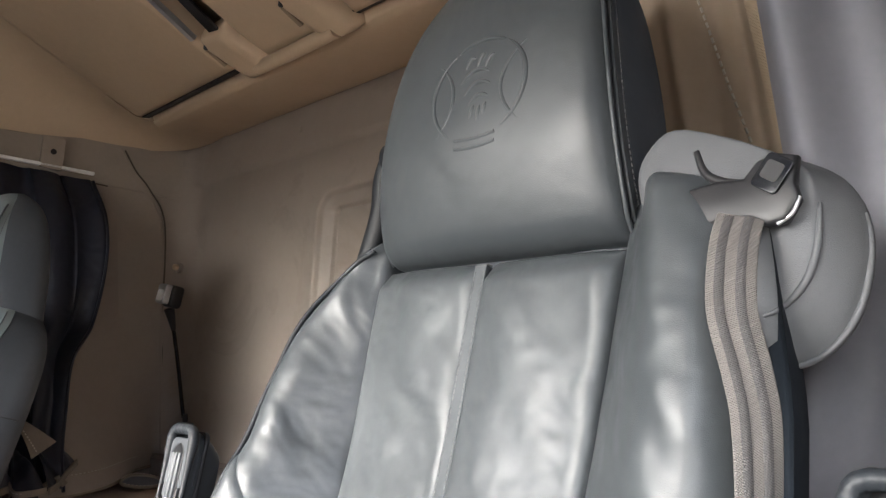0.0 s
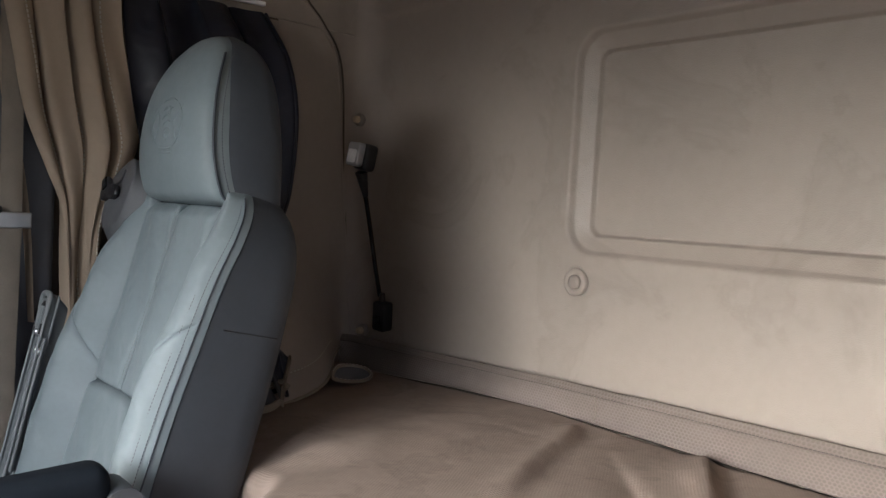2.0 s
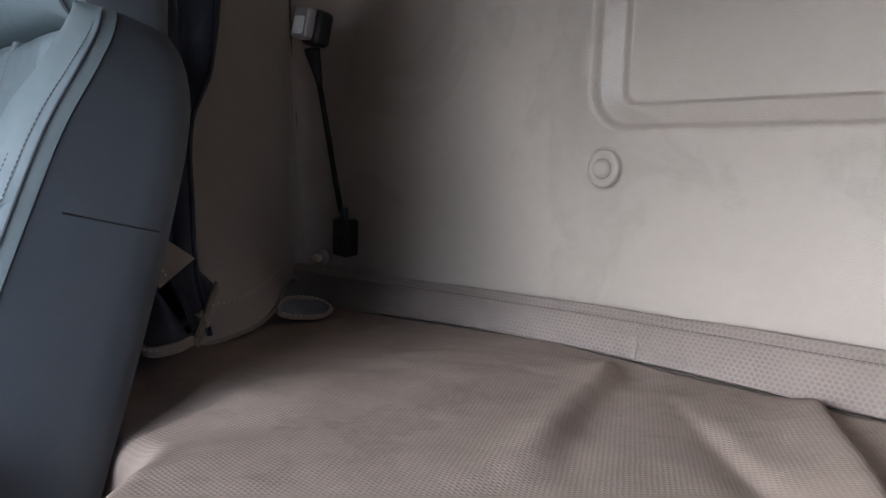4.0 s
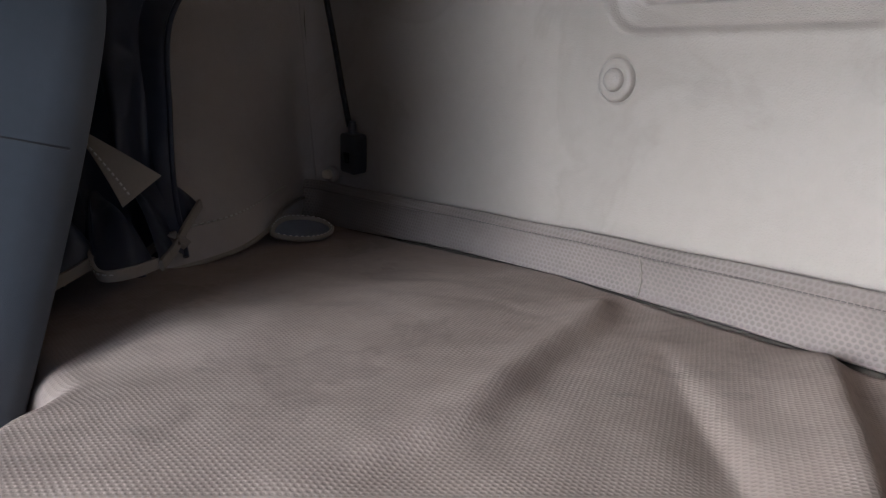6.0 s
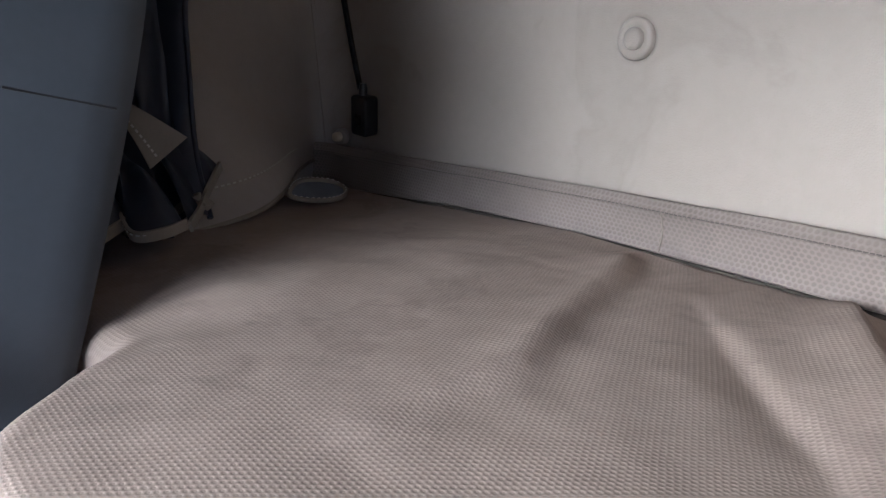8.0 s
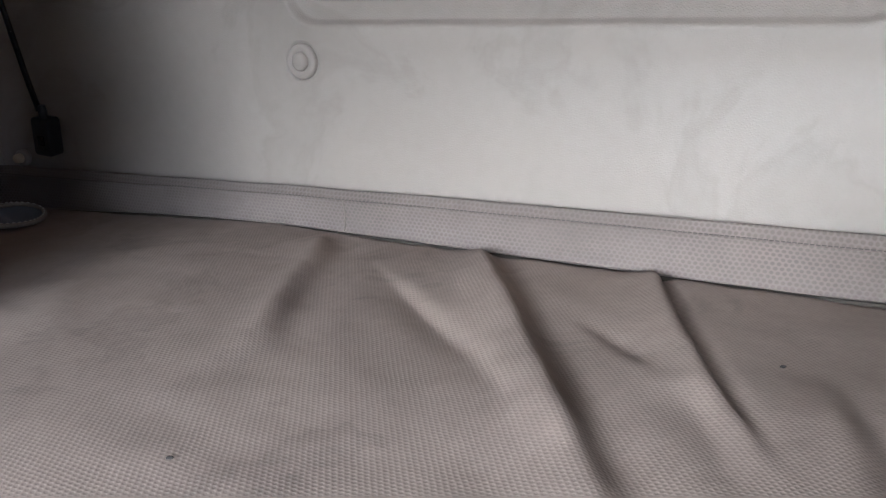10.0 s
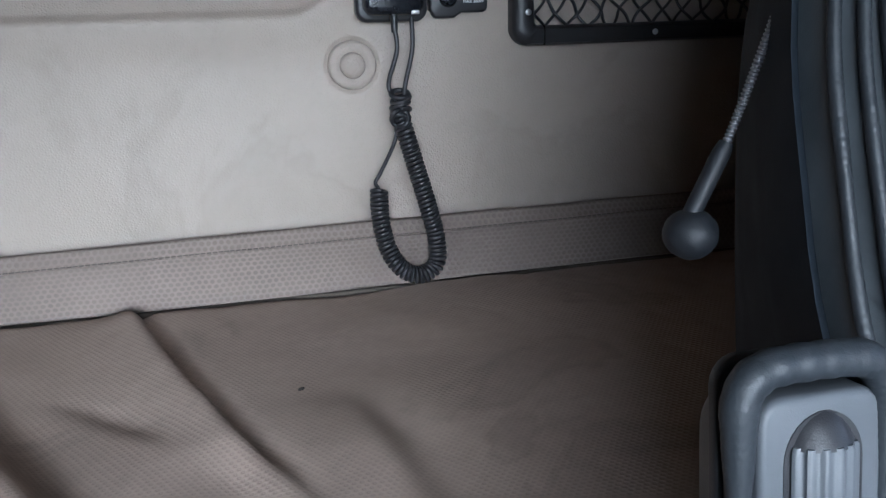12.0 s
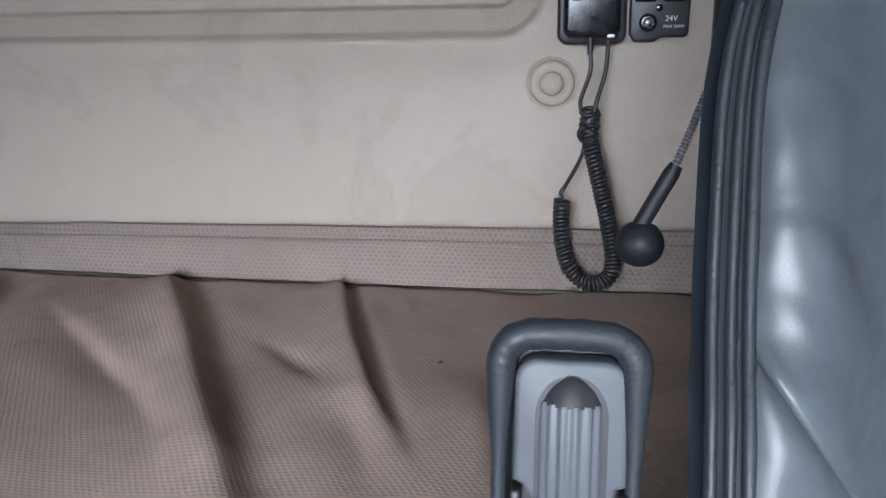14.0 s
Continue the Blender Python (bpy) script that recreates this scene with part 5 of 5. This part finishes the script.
def small_fixings():
    s = thing("wall_screw", (-0.505, -0.006, 1.553), "small beige screw cap high on the rear wall", "screw cap")
    part("cap", lathe([(0.008, -0.002), (0.008, 0.003), (0.006, 0.005), (0.002, 0.0056)], pose(-0.505, -0.006, 1.553, 90), 20), M_WALL, s)


def crumbs():
    for x, y, r in ((0.302, -0.261, 0.0014), (-0.048, -0.61, 0.0014)):
        c = thing("crumb", (x, y, bed_top(x, y)), "tiny dark crumb on the mattress cover", "crumb", "crumbs")
        bm = bmesh.new()
        bmesh.ops.create_icosphere(bm, subdivisions=2, radius=r)
        for v in bm.verts:
            v.co.x *= 1.9
            v.co *= 1 + 0.4 * noise.noise(v.co * 900)
        bmesh.ops.transform(bm, matrix=pose(x, y, bed_top(x, y) + r * 0.6, 0, 0, 25), verts=bm.verts)
        part("bit", bm, M_DUST, c)


# ---- overhead lockers ----
def lockers():
    o = thing("overhead_locker", (0, -0.4, 1.60), "beige overhead locker with moulded latch handle above the bunk", "overhead locker")

    def Q(x, p, d=0.0):
        n = Vector((0, -0.165, -0.365)).normalized()
        return Vector((x, -0.245 - 0.365 * p, 1.585 + 0.165 * p)) + n * d

    def slab(x0, x1, p0, p1, thick, d0=0.0, bulge=0.006):
        def f(s, t):
            e = min(min(s, 1 - s) * (x1 - x0), min(t, 1 - t) * (p1 - p0) * 0.40)
            k = 1 - min(e / 0.018, 1)
            return Q(x0 + (x1 - x0) * s, p0 + (p1 - p0) * t, d0 + bulge * math.sin(math.pi * t) - 0.016 * (1 - math.sqrt(max(1 - k * k, 0))))
        return sheet(40, 30, f, thick, (0, 0.165, 0.365))

    part("door", slab(-0.882, -0.388, 0.02, 1.55, 0.03), M_BEIGE, o, "left beige locker door")
    part("door", slab(0.012, 0.90, 0.0, 1.55, 0.03), M_BEIGE, o, "right beige locker door")
    part("middle_panel", slab(-0.280, -0.070, -0.03, 1.55, 0.03, -0.006), M_BEIGE, o)
    # black panel gives the gap behind the latches its shade
    part("recess", boxes((-0.39, 0.02, -0.80, -0.30, 1.80, 1.82)), M_BLACK, o, "black panel put in for the dark of the gap behind the latches", True)
    for x0, x1 in ((-0.372, -0.268), (-0.088, 0.010)):
        def ch(s, t, x0=x0, x1=x1):
            e = min(s, 1 - s) * (x1 - x0)
            k = 1 - min(e / 0.03, 1)
            q = 1 - min(min(t, 1 - t) * 0.12 / 0.03, 1)
            return Q(x0 + (x1 - x0) * s + 0.03 * (0.5 - t), -0.05 + 0.33 * t, 0.018 - 0.02 * (1 - math.sqrt(max(1 - k * k, 0))) - 0.02 * (1 - math.sqrt(max(1 - q * q, 0))))
        c = part("latch_cheek", sheet(24, 24, ch, 0.03, (0, 0.165, 0.365)), M_BEIGE, o, "rounded beige latch cheek")
        part("hook_slot", ribbon([Q(x0 - 0.004, 0.10, 0.004), Q(x0 - 0.002, 0.22, 0.005)], (0, -0.4, 0.8), 0.016, 0.010), M_BEIGE_DARK, c, "brown latch tab")
        part("pin", lathe([(0.005, -0.004), (0.005, 0.006), (0.003, 0.008)], Matrix.Translation(Q(x0 + 0.004, 0.24, 0.010)) @ pose(0, 0, 0, 180), 14), M_BLACK, c)
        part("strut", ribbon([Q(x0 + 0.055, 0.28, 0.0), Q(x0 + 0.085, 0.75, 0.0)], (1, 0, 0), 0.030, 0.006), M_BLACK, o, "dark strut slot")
        part("edge_strip", ribbon([Q(x0 - 0.012, 0.30, 0.006), Q(x0 + 0.01, 0.80, 0.006)], (1, 0, 0), 0.014, 0.012), M_SILVER, o, "pale edge strip")
    # black strip drawn in for the shadow line under the lockers
    part("shadow_strip", boxes((-0.88, 0.90, -0.252, -0.238, 1.598, 1.640)), M_BLACK, o, "black strip standing in for the shadow above the ledge", True)
    part("handle_bar", sweep([Q(-0.30 + 0.27 * i / 20, 0.005, 0.008 + 0.003 * math.sin(math.pi * i / 20)) for i in range(21)], 0.015, 14), M_BEIGE, o, "rounded beige grip bar")


# ---- curtains ----
def curtains():
    # side lining that ends in a loose hem on the bunk
    def flare(y):
        return curve_at([(-0.45, 0.37), (-0.41, 0.36), (-0.30, 0.31), (-0.20, 0.21), (-0.12, 0.10), (-0.05, 0.01), (-0.02, 0.0)], y)

    def lining(s, t):
        z = 1.445 - (1.445 - 0.700) * t
        y0 = -0.0 - curve_at([(0.70, 0.028), (0.875, 0.040), (1.108, 0.064), (1.368, 0.088), (1.46, 0.143)], z)
        y = y0 + (-0.46 - y0) * s
        k = max(1 - (z - 0.70) / 0.42, 0) ** 2.1
        lift = 0.024 * smooth01(-0.40, -0.12, y) * smooth01(0.85, 1, t)
        return (corner_x(max(y, -0.2)) + 0.005 + flare(y) * k + 0.004 * math.sin(y * 30 + z * 4), y, z + lift + (bed_sag(-0.8) + 0.004) * smooth01(0.8, 1, t))

    l = thing("side_lining", (-1.06, -0.25, 1.0), "brown vinyl side lining with a loose stitched hem on the bunk", "lining")
    part("panel", sheet(50, 70, lining, 0.004, (-1, 0.2, 0)), M_SIDE, l)
    hem = [Vector(lining(i / 80, 1.0)) for i in range(81)]
    part("hem", sweep(hem, 0.0035, 6), M_HEM, l, "grey-brown hem binding")
    part("hem_thread", stitches([Vector(lining(0.2 + 0.75 * i / 60, 0.955)) + Vector((0.003, -0.001, 0.001)) for i in range(61)], (1, -0.3, 0.3), 0.006, 0.005, 0.0011), M_THREAD_LT, l, "pale dashed stitching")

    def tongue(s, t):
        a = 2 * math.pi * s
        r = t
        p, q = 0.058 * r * math.cos(a), 0.030 * r * math.sin(a) * (1 - 0.75 * max(-math.cos(a), 0) ** 1.5)
        x, y = -0.838 - 0.27 * p + 0.96 * q, -0.165 + 0.96 * p + 0.27 * q
        return (x, y, BED_Z + bed_sag(x) + 0.006 + 0.026 * (0.5 - 0.5 * math.sin(a)) * r)
    bm = bmesh.new()
    rows = add_grid(bm, 40, 8, lambda s, t: tongue(s, 0.05 + 0.95 * t), True)
    bm.faces.new(rows[0])
    ex = bmesh.ops.extrude_face_region(bm, geom=bm.faces[:])
    bmesh.ops.translate(bm, verts=[v for v in ex["geom"] if isinstance(v, bmesh.types.BMVert)], vec=(0, 0, -0.003))
    part("tongue", bm, M_PILLAR, l, "slate lining tongue turned out")
    part("tongue_binding", sweep([tongue(i / 48, 1.0) for i in range(49)], 0.0042, 6), M_HEM, l, "grey-brown binding")
    part("tongue_thread", stitches([Vector(tongue(i / 48, 1.0)) + Vector((0, 0, 0.0038)) for i in range(49)], (0, 0, 1), 0.005, 0.004, 0.001), M_THREAD_LT, l)

    # rail, bracket and navy curtain beside the passenger seat
    r = thing("curtain_rail", (-1.04, -0.42, 1.45), "thin white curtain rail below the side trim", "curtain rail")
    part("rail", rbox((0.012, 0.32, 0.009), 0.002, pose(-1.046, -0.455, 1.462, 1.4)), M_WHITE, r, "white rail")
    k = part("bracket", prism(round_rect(-0.028, -0.046, 0.028, 0.040, 0.008), 0.012, 0.003, pose(-1.052, -0.405, 1.500, 0, 0, 90)), M_SIDE, r, "brown screw bracket")
    part("bracket_hole", lathe([(0.0075, 0), (0.0075, 0.0012), (0.004, 0.0014)], pose(-1.0402, -0.404, 1.500, 0, 90), 16), M_BLACK, k)

    right_x = [(0.69, -0.716), (0.77, -0.77), (0.87, -0.80), (0.98, -0.83), (1.06, -0.87), (1.22, -0.90), (1.34, -0.95), (1.44, -1.03)]
    right_y = [(0.69, -0.385), (0.77, -0.38), (0.87, -0.374), (0.98, -0.362), (1.06, -0.315), (1.22, -0.288), (1.34, -0.285), (1.44, -0.30)]
    left_x = [(0.69, -0.650), (0.85, -0.78), (1.0, -0.88), (1.2, -0.97), (1.44, -1.03)]

    def navy(s, t):
        z = 1.442 - (1.442 - 0.695) * t
        x = curve_at(right_x, z) + (curve_at(left_x, z) - curve_at(right_x, z)) * s
        y = curve_at(right_y, z) + (-0.59 + 0.035 * t - curve_at(right_y, z)) * s
        f = (0.008 + 0.012 * t) * math.sin(s * 15 + 2.0 * math.sin(t * 3) + 1.0) + 0.005 * math.sin(s * 37 + 3 * t) + 0.010 * noise.noise((s * 5, t * 6, 3.0))
        lift = 0.022 * max(math.sin(s * 9 + 0.6), 0) ** 2 * smooth01(0.88, 1, t)
        return (x + f * smooth01(0, 0.12, s), y + 0.010 * math.sin(s * 23 + t * 4) * smooth01(0, 0.1, s), z + (bed_sag(-0.75) + 0.012) * t + lift)
    c = thing("bunk_curtain", (-0.8, -0.45, 0.70), "navy-lined bunk curtain bunched beside the passenger seat, hem on the bunk", "curtain", "cab curtains")
    part("cloth", sheet(90, 90, navy, 0.003, (-1, 0, 0)), M_NAVY, c, "shiny navy lining")
    part("hem", ribbon([Vector(navy(i / 90, 0.985)) + Vector((0.003, 0, 0)) for i in range(91)], (0.3, 0, 1), 0.020, 0.003), M_HEM, c, "grey-brown hem binding")
    part("hem_thread", stitches([Vector(navy(i / 90, 0.985)) + Vector((0.0052, -0.001, 0.004)) for i in range(91)], (1, -0.2, 0.3), 0.005, 0.004, 0.001), M_THREAD_LT, c, "pale stitching")
    part("side_hem", sweep([Vector(navy(0.0, i / 60)) for i in range(61)], 0.004, 6), M_NAVY, c)

    # loose folds of the hem, turned out over the bunk
    for rim, root in (((( -0.80, -0.335, 0.740), (-0.745, -0.375, 0.720), (-0.700, -0.405, 0.703), (-0.655, -0.432, 0.700), (-0.640, -0.440, 0.699)), (-0.80, -0.44, 0.80)),
                      (((-0.640, -0.446, 0.702), (-0.612, -0.480, 0.702), (-0.612, -0.512, 0.702), (-0.655, -0.512, 0.715), (-0.665, -0.515, 0.722)), (-0.74, -0.49, 0.79)),
                      (((-0.655, -0.500, 0.712), (-0.620, -0.535, 0.706), (-0.590, -0.565, 0.702), (-0.570, -0.580, 0.702)), (-0.70, -0.56, 0.78))):
        line = spline(rim, 40)
        R = Vector(root)

        def lobe(s, t, line=line, R=R):
            p = line[min(int(round(s * 39)), 39)]
            q = p.lerp(R, 0.86 * t)
            q.z += 0.020 * math.sin(math.pi * min(t * 1.1, 1)) * (0.6 + 0.4 * math.sin(s * 9)) + 0.006 * noise.noise((q.x * 30, q.y * 30, 1.0)) * t
            return q
        part("fold", sheet(40, 18, lobe, 0.002, (-0.3, 0.2, -1)), M_NAVY, c, "shiny navy fold")
        part("fold_binding", ribbon([p + Vector((0.001, -0.001, 0.004)) for p in line], (0.2, -0.3, 1), 0.013, 0.004), M_HEM, c, "grey-brown binding")
        part("fold_thread", stitches([p + Vector((0.003, -0.004, 0.006)) for p in line], (0.7, -0.7, 0.4), 0.004, 0.003, 0.0008), M_THREAD_LT, c)

    def flap(s, t):
        a = Vector((-0.685, -0.500, 0.849)).lerp(Vector((-0.680, -0.421, 0.799)), t)
        b = Vector((-0.690, -0.502, 0.838)).lerp(Vector((-0.684, -0.464, 0.764)), t)
        return a.lerp(b, s) + Vector((0.008 * math.sin(math.pi * t), -0.004, 0))
    part("turned_flap", sheet(10, 16, flap, 0.003, (-1, 0, 0)), M_HEM, c, "turned-out brown flap")
    part("flap_thread", stitches([Vector(flap(0.72, 0.05 + 0.9 * i / 20)) + Vector((0.005, -0.003, 0)) for i in range(21)], (1, -0.3, 0), 0.004, 0.003, 0.001), M_THREAD_LT, c)

    # brown curtain gathered at the passenger door
    ra = [(0.78, -0.640), (0.95, -0.635), (1.02, -0.620), (1.08, -0.592), (1.14, -0.574), (1.25, -0.594), (1.36, -0.616), (1.56, -0.618)]
    la = [(0.78, -0.69), (0.95, -0.700), (1.02, -0.708), (1.08, -0.730), (1.17, -0.762), (1.28, -0.782), (1.38, -0.800), (1.56, -0.828)]

    def brown(s, t):
        z = 1.56 - (1.56 - 0.78) * t
        q = s + 0.05 * math.sin(t * 4.0 + 0.5) + 0.03 * noise.noise((s * 2.0, t * 3.0, 2.0))
        y = curve_at(ra, z) + (curve_at(la, z) - curve_at(ra, z)) * s
        ridge = abs(math.sin(q * 11.0 + 0.4)) ** 0.75 - 0.5
        f = 0.042 * ridge * (1 - 0.35 * t) + 0.006 * math.sin(q * 31 + t * 5) + 0.012 * noise.noise((s * 4, t * 4, 7.0))
        return (-1.010 + f, y + 0.008 * math.sin(q * 22.0), z)
    d = thing("door_curtain", (-1.0, -0.68, 0.78), "brown gathered cloth curtain at the passenger door", "curtain", "cab curtains")
    part("cloth", sheet(150, 70, brown, 0.003, (-1, 0, 0)), M_CURTAIN, d)
    for s in (0.14, 0.48, 0.90):
        part("seam_thread", stitches([Vector(brown(s, i / 90)) + Vector((0.0012, 0, 0)) for i in range(91)], (1, 0, 0), 0.006, 0.0025, 0.0013), M_THREAD_LT, d, "cream seam stitching")

    def back_fold(s, t):
        z = 1.56 - 0.76 * t
        y = curve_at([(0.80, -0.735), (1.01, -0.750), (1.22, -0.785), (1.35, -0.806), (1.56, -0.838)], z) - 0.045 * s
        return (-1.036 + 0.012 * math.sin(s * 7 + 2 * t), y, z)
    part("back_fold", sheet(24, 40, back_fold, 0.003, (-1, 0, 0)), M_CURTAIN, d, "brown fold turned behind")

    # curtain bunched behind the driver seat: brown face, slate lining
    def cur(s, t, x0, x1, y0, amp, ph):
        z = 1.58 - 0.86 * t
        x = x0 + (x1 - x0) * s
        return (x + 0.17 * (min(t, 0.52) - 0.33) + 0.016, y0 + amp * math.sin(s * 9 + ph + 1.2 * math.sin(t * 2.2)) + 0.4 * amp * math.sin(s * 23 + t * 4), z)
    e = thing("bunk_curtain", (0.85, -0.38, 0.72), "brown bunk curtain with slate lining bunched behind the driver seat", "curtain", "cab curtains")
    part("cloth", sheet(60, 50, lambda s, t: cur(s, t, 0.655, 0.792, -0.37, 0.012, 0.4), 0.003, (0, 1, 0)), M_CURTAIN, e, "brown cloth face")
    part("lining", sheet(60, 50, lambda s, t: cur(s, t, 0.786, 1.03, -0.385, 0.022, 2.4), 0.003, (0, 1, 0)), M_LINING, e, "slate-blue lining")
    part("binding", ribbon([Vector(cur(1.0, i / 60, 0.655, 0.792, -0.37, 0.012, 0.4)) + Vector((0.004, -0.006, 0)) for i in range(61)], (1, -0.3, 0), 0.022, 0.003), M_BEIGE_BELT, e, "cream edge binding")
    part("seam_thread", stitches([Vector(cur(min(0.36 + 0.40 * i / 90, 1.0), 0.52 * i / 90, 0.655, 0.792, -0.37, 0.012, 0.4)) + Vector((0, -0.0015, 0)) for i in range(91)], (0, -1, 0), 0.006, 0.003, 0.0011), M_THREAD_LT, e, "cream seam stitching")


def pillar():
    p = thing("door_pillar", (-1.05, -0.88, 0.9), "slate-grey door pillar trim beside the passenger seat", "pillar trim")
    part("cover", rbox((0.05, 0.25, 1.30), 0.018, pose(-1.062, -0.825, 0.92)), M_PILLAR, p)
    part("edge_rib", rbox((0.02, 0.022, 1.25), 0.008, pose(-1.030, -0.830, 0.92)), M_PILLAR, p, "raised rib")
    b = thing("pillar_belt", (-1.0, -0.79, 0.74), "beige belt webbing with silver guide on the door pillar", "seat belt", "seat belts")
    part("webbing", ribbon([(-1.010, -0.795, 1.50), (-1.008, -0.785, 1.2), (-1.006, -0.782, 0.98), (-1.006, -0.785, 0.74), (-1.006, -0.787, 0.45)], (0.2, 1, 0), 0.034, 0.002), M_HEM, b)
    part("guide", rbox((0.010, 0.055, 0.028), 0.003, pose(-1.002, -0.778, 0.985)), M_SILVER, b, "silver belt guide")
    part("tongue", rbox((0.014, 0.045, 0.04), 0.005, pose(-1.004, -0.820, 0.99)), M_BLACK, b)


# ---- build ----
shell()
wall_rear()
trims()
for bx, bz in BUTTONS:
    wall_button(bx, bz)
wall_peg(-1.016, -0.014, 0.748)
wall_peg(-1.052, -0.030, 1.250)
bunk()
LEAN_BACK, DRIVER_LEAN = 12.0, 8.0
PASSENGER, DRIVER = (-0.634, -0.630, 1.035), (0.672, -0.568, 1.050)
seat("passenger_seat", PASSENGER, LEAN_BACK, "grey leather passenger seat with dark sides and stitched seams", -1, 0.55, ((-0.262, -0.182, 0.080),), (1,), thin=0.002, ridges=2, head_tall=0.89, roll=0.005)
seat("driver_seat", DRIVER, DRIVER_LEAN, "creased grey leather driver seat with folded-up armrests", 1, 1.0, ((-0.2500, -0.160, 0.096), (0.318, -0.138, 0.062)), (), -3.0, 1.75, 0.0, 0.03, True, 1.0, 3, 0.955, 0.005)
belt_reel(DRIVER, DRIVER_LEAN, 1)
belt_reel(PASSENGER, LEAN_BACK, -1, False)
microphone()
reading_lamp()
wired_remote()
socket_plate()
net_pocket()
small_fixings()
lockers()
curtains()
pillar()
crumbs()
